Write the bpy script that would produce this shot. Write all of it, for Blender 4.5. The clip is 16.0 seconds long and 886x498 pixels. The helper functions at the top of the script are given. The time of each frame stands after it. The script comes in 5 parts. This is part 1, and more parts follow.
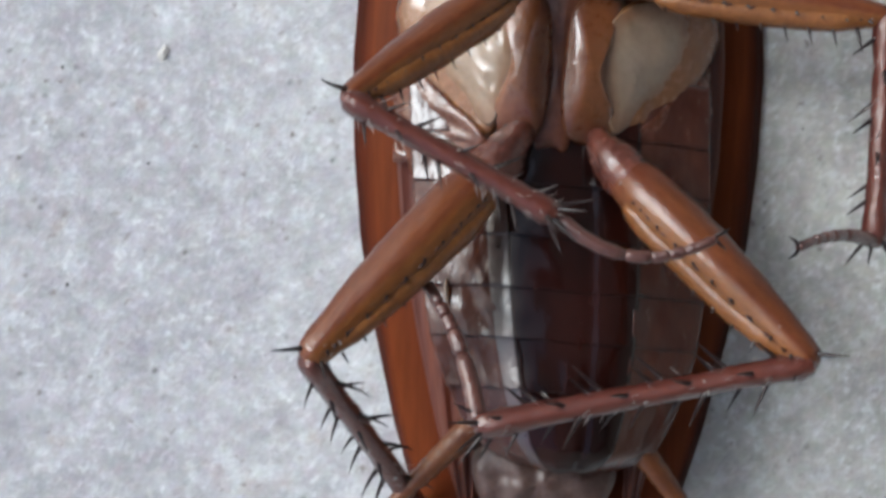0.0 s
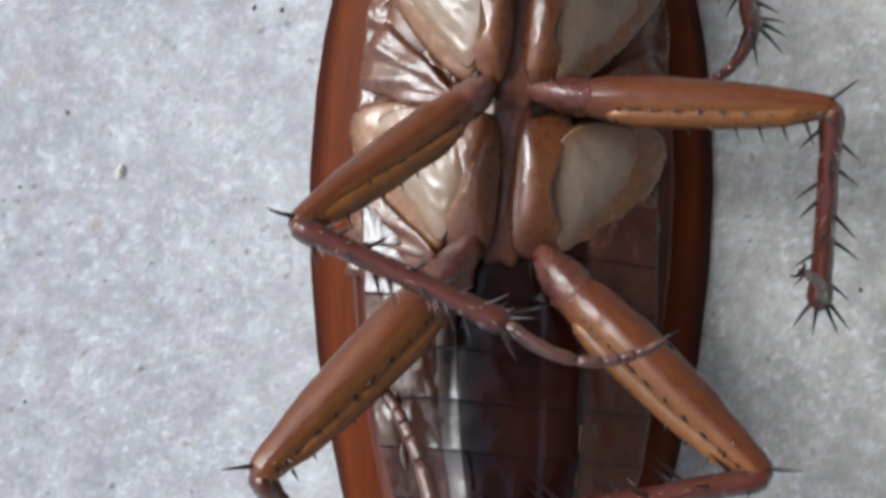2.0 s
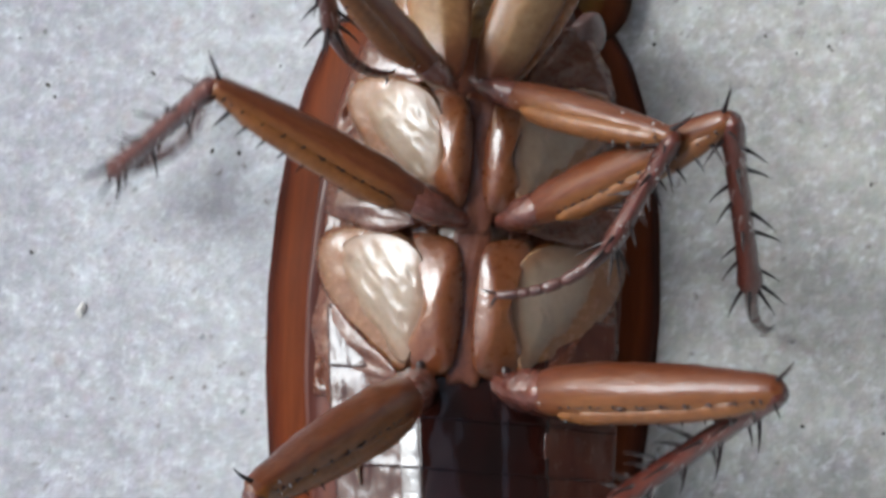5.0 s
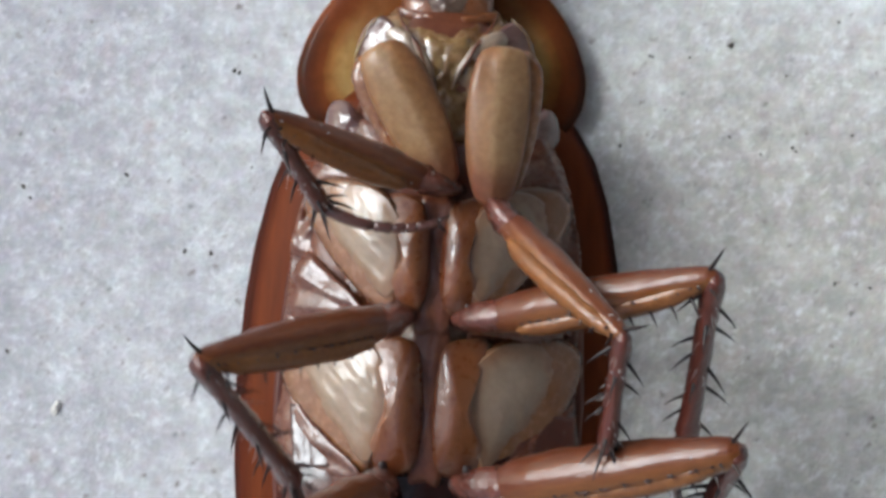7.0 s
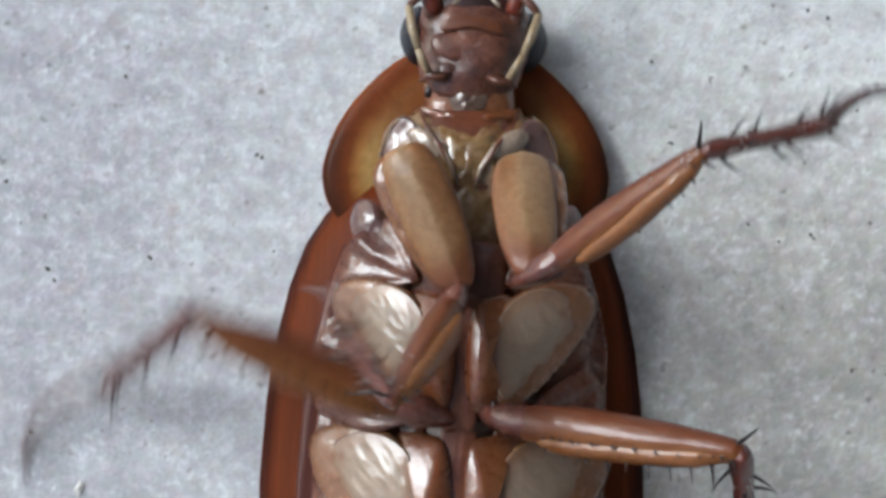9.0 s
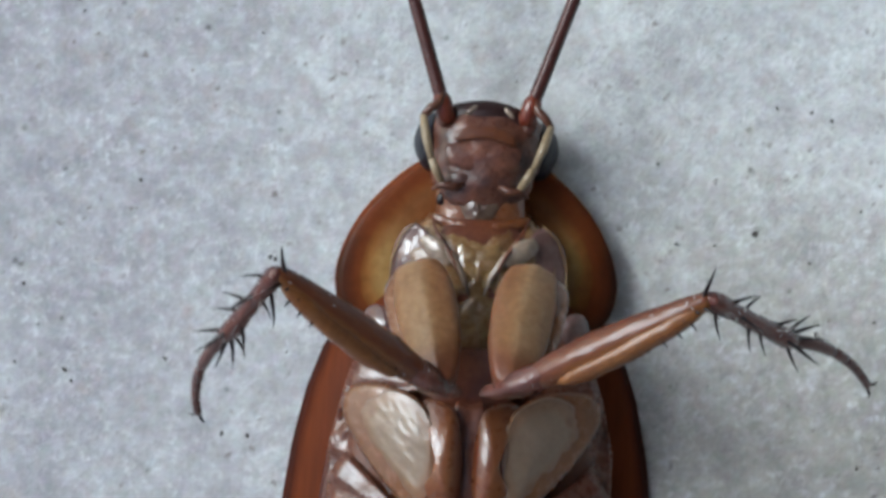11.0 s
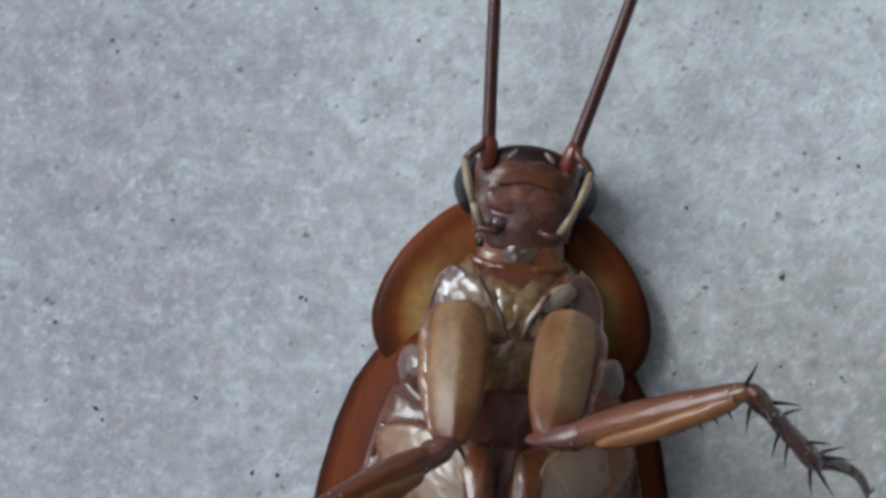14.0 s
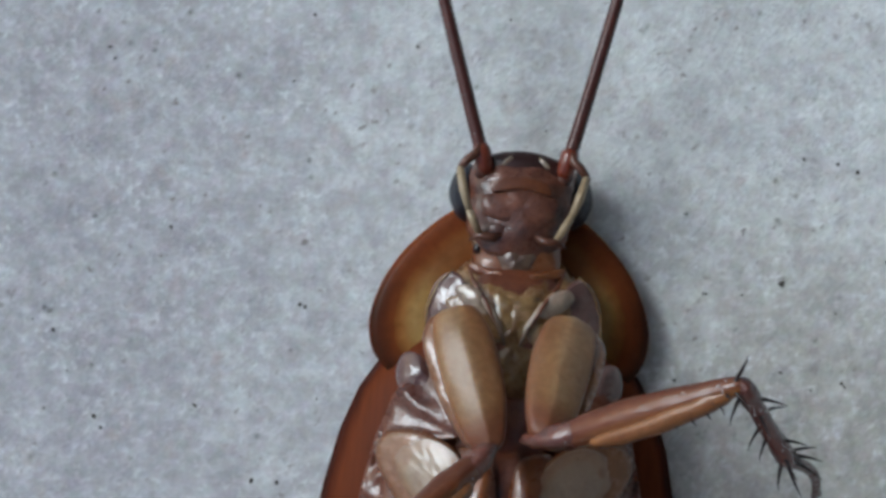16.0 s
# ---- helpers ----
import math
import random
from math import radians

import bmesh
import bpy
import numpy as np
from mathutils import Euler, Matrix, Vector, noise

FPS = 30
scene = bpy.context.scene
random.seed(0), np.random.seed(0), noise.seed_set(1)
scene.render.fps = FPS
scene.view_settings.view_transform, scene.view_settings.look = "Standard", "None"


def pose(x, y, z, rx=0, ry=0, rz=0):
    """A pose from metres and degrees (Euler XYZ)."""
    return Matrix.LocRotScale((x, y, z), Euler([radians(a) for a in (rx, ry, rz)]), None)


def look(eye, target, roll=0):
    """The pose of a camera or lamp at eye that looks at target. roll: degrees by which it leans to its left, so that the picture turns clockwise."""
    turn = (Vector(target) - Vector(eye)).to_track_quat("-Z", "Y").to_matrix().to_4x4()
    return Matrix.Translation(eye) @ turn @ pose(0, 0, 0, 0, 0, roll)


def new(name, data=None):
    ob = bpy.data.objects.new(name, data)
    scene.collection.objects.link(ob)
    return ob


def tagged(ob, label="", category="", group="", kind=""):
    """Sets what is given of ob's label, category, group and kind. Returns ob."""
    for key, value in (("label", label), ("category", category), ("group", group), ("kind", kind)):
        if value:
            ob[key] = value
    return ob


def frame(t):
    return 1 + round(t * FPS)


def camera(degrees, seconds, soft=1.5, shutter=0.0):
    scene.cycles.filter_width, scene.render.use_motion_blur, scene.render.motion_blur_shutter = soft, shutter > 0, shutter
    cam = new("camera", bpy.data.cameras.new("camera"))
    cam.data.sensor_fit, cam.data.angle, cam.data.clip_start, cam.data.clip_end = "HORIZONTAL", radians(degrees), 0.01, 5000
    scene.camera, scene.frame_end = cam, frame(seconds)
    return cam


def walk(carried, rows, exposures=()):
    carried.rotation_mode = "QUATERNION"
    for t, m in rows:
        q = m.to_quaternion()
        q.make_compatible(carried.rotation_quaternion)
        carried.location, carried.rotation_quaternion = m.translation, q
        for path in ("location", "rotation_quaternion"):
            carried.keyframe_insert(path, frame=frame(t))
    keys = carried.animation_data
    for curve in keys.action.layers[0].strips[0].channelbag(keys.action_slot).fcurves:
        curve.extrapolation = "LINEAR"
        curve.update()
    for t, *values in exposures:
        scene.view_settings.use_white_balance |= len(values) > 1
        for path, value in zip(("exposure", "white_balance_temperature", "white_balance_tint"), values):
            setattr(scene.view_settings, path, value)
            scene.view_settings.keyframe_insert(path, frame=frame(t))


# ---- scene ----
MM = 0.001
cam = camera(24.0, 16.0, soft=3.4, shutter=0.95)
# path: seconds, millimetres, degrees
PATH = [
    (0, 0, 0, 69.916, -2.258, 0.768, -0.03),
    (0.5, 0.438, 0.342, 70.028, -1.719, 0.683, -0.111),
    (1, 0.773, 0.507, 70.167, -1.076, 0.569, -0.479),
    (1.5, 0.874, 0.465, 70.299, -0.329, 0.375, -0.6),
    (2, 1.108, 0.768, 70.809, 0.257, 0.355, -0.585),
    (2.5, 1.485, 1.102, 71.069, 0.656, 0.295, -0.573),
    (3, 1.554, 1.428, 71.366, 1.1, 0.064, -0.558),
    (5.5, 4.736, 4.157, 72.988, 1.932, 1.511, -0.497),
    (6, 5.512, 4.692, 73.139, 2.191, 1.722, -0.61),
    (6.5, 6.079, 5.827, 73.53, 2.122, 1.931, -0.634),
    (7, 6.025, 6.81, 73.852, 1.935, 1.946, -0.565),
    (7.5, 6.2, 7.767, 73.993, 1.744, 2.083, -0.475),
    (8, 6.114, 8.417, 74.224, 1.745, 2.166, -0.434),
    (8.5, 5.834, 9.228, 74.371, 1.726, 2.193, -0.412),
    (9, 5.854, 10.164, 74.582, 1.671, 2.323, -0.316),
    (11.5, 5.982, 14.343, 76.324, 1.973, 2.613, -0.545),
    (12, 6.053, 15.326, 76.783, 1.975, 2.527, -0.471),
    (12.5, 5.192, 15.886, 76.994, 2.056, 2.01, -0.37),
    (13, 4.369, 15.988, 76.934, 2.04, 1.839, -0.321),
    (13.5, 3.981, 15.542, 76.743, 2.044, 1.681, -0.351),
    (14, 3.778, 14.95, 76.628, 1.934, 1.785, -0.252),
    (14.5, 3.48, 14.968, 76.842, 1.905, 1.53, -0.119),
    (15, 3.21, 15.132, 76.864, 1.923, 1.4, -0.132),
    (15.5, 2.582, 14.894, 76.478, 2.081, 1.117, -0.275),
    (16, 2.911, 14.921, 76.491, 2.142, 1.129, -0.356)
]
walk(cam, [(t, pose(x * MM, y * MM, z * MM, a, b, c)) for t, x, y, z, a, b, c in PATH],
     [(0, 0.36, 5900, 9), (6, 0.38, 5900, 9), (9.2, 0.25, 5800, 8), (11.3, 0.0, 5650, 6), (12.8, -0.22, 5600, 6), (16, -0.28, 5600, 6)])

# ---- daylight: a bright hazy sky, strongest from the upper left ----
world = bpy.data.worlds.new("sky")
world.use_nodes = True
scene.world = world
sky = world.node_tree.nodes.new("ShaderNodeTexSky")
sky.sky_type, sky.sun_disc = "NISHITA", False
sky.sun_elevation, sky.sun_rotation = radians(38.0), radians(-62.0)
sky.dust_density, sky.ozone_density = 4.0, 1.0
back = world.node_tree.nodes["Background"]
back.inputs["Strength"].default_value = 0.15
haze = world.node_tree.nodes.new("ShaderNodeMix")
haze.data_type, haze.blend_type = "RGBA", "MULTIPLY"
haze.inputs[0].default_value, haze.inputs[7].default_value = 1.0, (0.90, 0.90, 0.84, 1)
world.node_tree.links.new(sky.outputs["Color"], haze.inputs[6])
world.node_tree.links.new(haze.outputs[2], back.inputs["Color"])
sun = new("sun", bpy.data.lights.new("sun", "SUN"))
sun.data.energy, sun.data.angle, sun.data.color = 1.75, radians(26), (0.87, 0.955, 0.99)
sun.matrix_world = look((-0.696, 0.370, 0.616), (0, 0, 0))


# ---- materials ----
def nodes_of(name):
    m = bpy.data.materials.new(name)
    m.use_nodes = True
    return m, m.node_tree.nodes, m.node_tree.links, m.node_tree.nodes["Principled BSDF"]


def noise_node(n, links, scale, detail=4.0, rough=0.55, source=None):
    t = n.new("ShaderNodeTexNoise")
    t.inputs["Scale"].default_value, t.inputs["Detail"].default_value, t.inputs["Roughness"].default_value = scale, detail, rough
    if source:
        links.new(source, t.inputs["Vector"])
    return t


def ramp(n, links, source, stops):
    r = n.new("ShaderNodeValToRGB")
    e = r.color_ramp.elements
    while len(e) < len(stops):
        e.new(0.5)
    for k, (at, c) in enumerate(stops):
        e[k].position, e[k].color = at, (*c, 1)
    links.new(source, r.inputs["Fac"])
    return r


def mixed(n, links, fac, a, b, mode="MIX"):
    m = n.new("ShaderNodeMix")
    m.data_type, m.blend_type = "RGBA", mode
    for value, socket in ((fac, m.inputs[0]), (a, m.inputs[6]), (b, m.inputs[7])):
        if isinstance(value, (int, float)):
            socket.default_value = value
        elif isinstance(value, tuple):
            socket.default_value = (*value, 1)
        else:
            links.new(value, socket)
    return m.outputs[2]


def chitin(name, low, high, scale=700, rough=0.3, coat=0.5, bump=0.25, rim=None, sub=0.0, streak=None, fore=None, shine=0.28, blend=0.15, wet=0.09, mottle=0.7):
    """Insect shell: blotched pigment, fine relief, a waxy coat. rim: pigment from the edge (1) to the middle (0)."""
    m, n, links, p = nodes_of(name)

    def warm(c):
        return (c[0] * 0.84, c[1] * 0.72, c[2] * 0.64) if c[0] > 1.7 * c[1] else tuple(0.88 * k for k in c)
    low, high = warm(low), warm(high)
    rim = [(at, warm(c)) for at, c in rim] if rim else None
    where = n.new("ShaderNodeTexCoord").outputs["Object"]
    if streak:
        mp = n.new("ShaderNodeMapping")
        mp.inputs["Scale"].default_value = streak
        links.new(where, mp.inputs["Vector"])
        where = mp.outputs["Vector"]
    big = noise_node(n, links, scale, 3, 0.6, where)
    fine = noise_node(n, links, scale * 7, 4, 0.6, where)
    body = ramp(n, links, big.outputs["Fac"], [(0.32, low), (0.68, high)]).outputs["Color"]
    if rim:
        at = n.new("ShaderNodeAttribute")
        at.attribute_name = "rim"
        wob = n.new("ShaderNodeMath")
        wob.operation = "MULTIPLY_ADD"
        wob.inputs[1].default_value = 0.16
        links.new(big.outputs["Fac"], wob.inputs[0])
        links.new(at.outputs["Fac"], wob.inputs[2])
        off = n.new("ShaderNodeMath")
        off.operation, off.inputs[1].default_value = "SUBTRACT", 0.08
        links.new(wob.outputs[0], off.inputs[0])
        band = ramp(n, links, off.outputs[0], rim)
        body = mixed(n, links, blend, band.outputs["Color"], body)
    if fore:
        sep = n.new("ShaderNodeSeparateXYZ")
        links.new(n.new("ShaderNodeTexCoord").outputs["Object"], sep.inputs[0])
        mr = n.new("ShaderNodeMapRange")
        mr.inputs["From Min"].default_value, mr.inputs["From Max"].default_value = fore[0] * MM, fore[1] * MM
        mr.interpolation_type = "SMOOTHSTEP"
        links.new(sep.outputs["Y"], mr.inputs["Value"])
        inner = n.new("ShaderNodeMath")
        inner.operation, inner.inputs[1].default_value = "MULTIPLY", 0.8
        links.new(mr.outputs["Result"], inner.inputs[0])
        body = mixed(n, links, inner.outputs[0], body, fore[2])
    grain = ramp(n, links, fine.outputs["Fac"], [(0.3, (0.62, 0.56, 0.52)), (0.7, (1.0, 1.0, 1.0))]).outputs["Color"]
    links.new(mixed(n, links, mottle, body, grain, "MULTIPLY"), p.inputs["Base Color"])
    r = n.new("ShaderNodeMapRange")
    r.inputs["To Min"].default_value, r.inputs["To Max"].default_value = rough - 0.08, rough + 0.16
    links.new(fine.outputs["Fac"], r.inputs["Value"])
    links.new(r.outputs["Result"], p.inputs["Roughness"])
    p.inputs["Coat Weight"].default_value, p.inputs["Coat Roughness"].default_value = min(1.0, coat * 0.75), wet
    p.inputs["Coat IOR"].default_value = 1.62
    p.inputs["Specular IOR Level"].default_value = shine
    if sub:
        p.inputs["Subsurface Weight"].default_value = sub
        p.inputs["Subsurface Radius"].default_value = (0.0009, 0.0004, 0.0002)
        p.inputs["Subsurface Scale"].default_value = 1.0
    b = n.new("ShaderNodeBump")
    b.inputs["Strength"].default_value, b.inputs["Distance"].default_value = bump * 0.6, 0.00009
    add = n.new("ShaderNodeMath")
    add.operation = "ADD"
    links.new(big.outputs["Fac"], add.inputs[0]), links.new(fine.outputs["Fac"], add.inputs[1])
    links.new(add.outputs[0], b.inputs["Height"])
    links.new(b.outputs["Normal"], p.inputs["Normal"])
    links.new(b.outputs["Normal"], p.inputs["Coat Normal"])
    return m


WING = chitin("wing_shell", (0.115, 0.028, 0.010), (0.155, 0.042, 0.014), 260, 0.42, 0.0, 0.12, shine=0.06, streak=(2.2, 0.22, 1),
              rim=[(0.0, (0.11, 0.024, 0.009)), (0.70, (0.125, 0.030, 0.010)), (0.91, (0.165, 0.044, 0.012)), (0.95, (0.10, 0.022, 0.008)), (0.975, (0.04, 0.010, 0.006))], sub=0.15)
HINDWING = chitin("folded_wing", (0.095, 0.026, 0.015), (0.15, 0.042, 0.022), 500, 0.35, 0.4, 0.3, streak=(2.5, 0.15, 1))
SHIELD = chitin("shield_shell", (0.17, 0.050, 0.012), (0.27, 0.11, 0.028), 300, 0.45, 0.05, 0.08, shine=0.08, blend=0.15, sub=0.35,
                rim=[(0.0, (0.22, 0.09, 0.022)), (0.50, (0.34, 0.18, 0.045)), (0.70, (0.50, 0.33, 0.12)), (0.78, (0.42, 0.24, 0.07)), (0.85, (0.18, 0.055, 0.013)), (0.92, (0.075, 0.016, 0.006)), (0.97, (0.022, 0.006, 0.004))], fore=(8.6, 10.6, (0.17, 0.045, 0.011)))
BELLY = chitin("belly_plate", (0.008, 0.003, 0.003), (0.034, 0.008, 0.006), 420, 0.16, 0.6, 0.12, shine=0.08, streak=(1.5, 0.5, 1))
RIDGE = chitin("belly_fold", (0.020, 0.008, 0.008), (0.080, 0.032, 0.028), 500, 0.28, 1.35, 0.35, shine=1.0, wet=0.2)
BELLY_SIDE = chitin("belly_side", (0.040, 0.013, 0.010), (0.12, 0.048, 0.036), 450, 0.20, 0.65, 0.4, streak=(1.3, 0.6, 1), sub=0.15, blend=0.75,
                    rim=[(0.0, (0.10, 0.037, 0.028)), (0.8, (0.088, 0.032, 0.024)), (0.95, (0.02, 0.007, 0.006))])
MEMBRANE = chitin("flank_membrane", (0.095, 0.029, 0.019), (0.22, 0.092, 0.056), 600, 0.24, 0.8, 0.5, sub=0.2, wet=0.14)
THORAX = chitin("thorax_shell", (0.10, 0.030, 0.017), (0.21, 0.080, 0.040), 900, 0.34, 0.5, 0.4, sub=0.15)
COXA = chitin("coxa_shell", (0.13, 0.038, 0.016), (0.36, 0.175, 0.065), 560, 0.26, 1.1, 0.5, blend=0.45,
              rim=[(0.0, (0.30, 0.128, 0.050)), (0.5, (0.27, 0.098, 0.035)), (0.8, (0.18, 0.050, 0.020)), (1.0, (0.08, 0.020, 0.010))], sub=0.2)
PANEL = chitin("pale_panel", (0.25, 0.158, 0.100), (0.42, 0.310, 0.224), 620, 0.28, 0.85, 0.25, blend=0.45, wet=0.2, mottle=0.35,
               rim=[(0.0, (0.39, 0.300, 0.225)), (0.62, (0.36, 0.265, 0.185)), (0.82, (0.30, 0.170, 0.092)), (1.0, (0.20, 0.085, 0.038))], sub=0.25)
FLANGE = chitin("coxa_flange", (0.16, 0.062, 0.024), (0.33, 0.172, 0.078), 480, 0.22, 1.0, 0.4, sub=0.25, blend=0.5,
                rim=[(0.0, (0.27, 0.128, 0.055)), (0.8, (0.31, 0.160, 0.074)), (0.95, (0.17, 0.08, 0.038)), (1.0, (0.12, 0.045, 0.022))])
FRONT_COXA = chitin("front_coxa_shell", (0.22, 0.12, 0.055), (0.38, 0.235, 0.125), 520, 0.34, 0.25, 0.4, sub=0.45, wet=0.15, shine=0.18, fore=(2.9, 4.1, (0.17, 0.055, 0.028)), blend=0.35,
                    rim=[(0.0, (0.37, 0.235, 0.125)), (0.30, (0.33, 0.19, 0.085)), (0.6, (0.26, 0.125, 0.055)), (0.9, (0.14, 0.050, 0.025))])
STERNUM = chitin("sternum_shell", (0.16, 0.075, 0.028), (0.40, 0.27, 0.11), 600, 0.16, 1.5, 0.45, sub=0.2)
BREAST = chitin("breast_membrane", (0.15, 0.062, 0.027), (0.36, 0.215, 0.095), 480, 0.24, 0.7, 0.5, sub=0.25)
FEMUR = chitin("femur_shell", (0.15, 0.050, 0.020), (0.27, 0.112, 0.042), 600, 0.32, 0.55, 0.5, shine=0.2, streak=(1.5, 0.5, 1.5), sub=0.2, blend=0.25,
               rim=[(0.0, (0.31, 0.140, 0.038)), (0.42, (0.28, 0.118, 0.032)), (0.56, (0.17, 0.050, 0.022)), (0.72, (0.20, 0.070, 0.028)), (1.0, (0.105, 0.028, 0.015))], fore=(2.9, 0.9, (0.14, 0.038, 0.019)))
KEEL = chitin("femur_edge", (0.24, 0.100, 0.030), (0.33, 0.150, 0.045), 700, 0.34, 0.55, 0.5, shine=0.25, sub=0.15)
TOOTH = chitin("tooth_row", (0.035, 0.013, 0.010), (0.09, 0.032, 0.018), 1500, 0.4, 0.3, 0.3)
TROCHANTER = chitin("trochanter_shell", (0.105, 0.030, 0.022), (0.22, 0.085, 0.066), 700, 0.2, 1.5, 1.0, sub=0.15)
TIBIA = chitin("tibia_shell", (0.085, 0.020, 0.014), (0.16, 0.044, 0.030), 600, 0.30, 1.0, 1.0, streak=(1.5, 0.6, 1.5),
               rim=[(0.0, (0.17, 0.050, 0.034)), (1.0, (0.07, 0.016, 0.012))])
TARSUS = chitin("tarsus_shell", (0.09, 0.031, 0.026), (0.17, 0.076, 0.064), 900, 0.30, 1.5, 1.0)
SPINE = chitin("spine_shell", (0.016, 0.009, 0.010), (0.032, 0.016, 0.015), 900, 0.35, 0.3, 0.2)
FACE = chitin("face_shell", (0.070, 0.028, 0.022), (0.25, 0.115, 0.080), 1000, 0.26, 0.8, 0.5, sub=0.2)
CERCUS = chitin("cercus_shell", (0.15, 0.050, 0.018), (0.27, 0.11, 0.040), 900, 0.35, 0.5, 0.5)
TIP = chitin("tip_membrane", (0.08, 0.045, 0.038), (0.18, 0.12, 0.105), 900, 0.4, 0.3, 0.5, sub=0.2)
CLYPEUS = chitin("clypeus_shell", (0.10, 0.032, 0.014), (0.18, 0.065, 0.024), 900, 0.3, 0.8, 0.4)
VERTEX = chitin("brow_shell", (0.020, 0.010, 0.011), (0.06, 0.024, 0.021), 700, 0.3, 0.6, 0.3)
CREAM = chitin("cream_membrane", (0.16, 0.10, 0.07), (0.46, 0.36, 0.27), 700, 0.17, 1.8, 0.45, sub=0.2)
LOBE = chitin("joint_lobe_skin", (0.07, 0.032, 0.024), (0.30, 0.21, 0.15), 600, 0.16, 1.8, 0.6, sub=0.1)
SILVER = chitin("silvery_skin", (0.10, 0.045, 0.042), (0.25, 0.155, 0.14), 500, 0.16, 1.1, 0.5, sub=0.1)
LINT = chitin("pale_hair", (0.45, 0.40, 0.38), (0.6, 0.56, 0.54), 1500, 0.35, 0.5, 0.1)
EYE = chitin("eye_facets", (0.012, 0.012, 0.018), (0.026, 0.028, 0.040), 2500, 0.35, 0.3, 0.4, shine=0.15)
ANTENNA = chitin("antenna_rings", (0.065, 0.020, 0.018), (0.11, 0.036, 0.030), 900, 0.42, 0.3, 0.3)
ANTENNA_BASE = chitin("antenna_base", (0.17, 0.036, 0.018), (0.24, 0.055, 0.026), 700, 0.3, 0.6, 0.3)
PALP = chitin("palp_shell", (0.34, 0.25, 0.145), (0.46, 0.36, 0.23), 800, 0.35, 0.5, 0.3)
JAW = chitin("jaw_skin", (0.10, 0.04, 0.024), (0.30, 0.17, 0.10), 800, 0.25, 0.9, 0.5, sub=0.15)
PALP_TIP = chitin("palp_tip", (0.09, 0.034, 0.022), (0.19, 0.085, 0.05), 900, 0.35, 0.5, 0.4)


def stone():
    m, n, links, p = nodes_of("pale_stone")
    where = n.new("ShaderNodeTexCoord").outputs["Object"]
    wide = noise_node(n, links, 90, 3, 0.5, where)
    mid = noise_node(n, links, 850, 9, 0.76, where)
    vein = noise_node(n, links, 1300, 8, 0.76, where)
    warm = noise_node(n, links, 620, 5, 0.65, where)
    fine = noise_node(n, links, 7000, 4, 0.7, where)
    base = ramp(n, links, mid.outputs["Fac"], [(0.30, (0.41, 0.40, 0.41)), (0.45, (0.51, 0.505, 0.515)), (0.55, (0.585, 0.59, 0.595)), (0.70, (0.70, 0.715, 0.725))]).outputs["Color"]
    cloud = noise_node(n, links, 300, 6, 0.7, where)
    base = mixed(n, links, 1.0, base, ramp(n, links, cloud.outputs["Fac"], [(0.33, (0.86, 0.855, 0.87)), (0.5, (1.0, 1.0, 1.0)), (0.66, (1.13, 1.14, 1.14))]).outputs["Color"], "MULTIPLY")
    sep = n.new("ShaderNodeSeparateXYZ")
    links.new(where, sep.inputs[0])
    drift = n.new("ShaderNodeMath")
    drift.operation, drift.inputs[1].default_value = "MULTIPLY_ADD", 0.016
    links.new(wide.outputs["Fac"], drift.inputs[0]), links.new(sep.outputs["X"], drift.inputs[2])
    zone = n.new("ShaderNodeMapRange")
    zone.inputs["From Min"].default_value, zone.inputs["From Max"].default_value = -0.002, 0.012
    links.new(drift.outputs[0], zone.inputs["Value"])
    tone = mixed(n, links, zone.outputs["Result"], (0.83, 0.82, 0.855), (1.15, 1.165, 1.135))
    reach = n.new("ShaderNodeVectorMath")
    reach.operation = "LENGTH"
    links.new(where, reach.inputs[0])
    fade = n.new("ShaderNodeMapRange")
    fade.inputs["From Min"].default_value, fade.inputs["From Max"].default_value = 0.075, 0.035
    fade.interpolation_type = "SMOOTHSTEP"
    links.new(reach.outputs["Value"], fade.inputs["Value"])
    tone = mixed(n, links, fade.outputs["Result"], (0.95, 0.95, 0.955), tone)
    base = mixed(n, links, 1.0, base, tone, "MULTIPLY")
    # ragged brownish patch; soft shade right of the body is put into its colour
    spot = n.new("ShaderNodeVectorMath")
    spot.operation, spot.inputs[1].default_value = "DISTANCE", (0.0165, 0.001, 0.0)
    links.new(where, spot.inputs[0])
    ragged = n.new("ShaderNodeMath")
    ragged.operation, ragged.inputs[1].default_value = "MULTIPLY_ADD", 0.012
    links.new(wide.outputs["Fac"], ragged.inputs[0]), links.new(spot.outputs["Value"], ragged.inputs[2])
    body_shade = n.new("ShaderNodeMapRange")
    body_shade.inputs["From Min"].default_value, body_shade.inputs["From Max"].default_value = 0.027, 0.015
    body_shade.interpolation_type = "SMOOTHSTEP"
    links.new(ragged.outputs[0], body_shade.inputs["Value"])
    base = mixed(n, links, body_shade.outputs["Result"], base, mixed(n, links, 1.0, base, (0.70, 0.665, 0.61), "MULTIPLY"))
    white = ramp(n, links, vein.outputs["Fac"], [(0.50, (0, 0, 0)), (0.72, (0.6, 0.6, 0.6))]).outputs["Color"]
    base = mixed(n, links, white, base, (0.84, 0.87, 0.90))
    dim = ramp(n, links, vein.outputs["Fac"], [(0.31, (0.6, 0.6, 0.6)), (0.44, (0, 0, 0))]).outputs["Color"]
    base = mixed(n, links, dim, base, (0.36, 0.355, 0.36))
    stain = ramp(n, links, warm.outputs["Fac"], [(0.58, (0, 0, 0)), (0.74, (0.55, 0.55, 0.55))]).outputs["Color"]
    base = mixed(n, links, stain, base, (0.47, 0.37, 0.34))
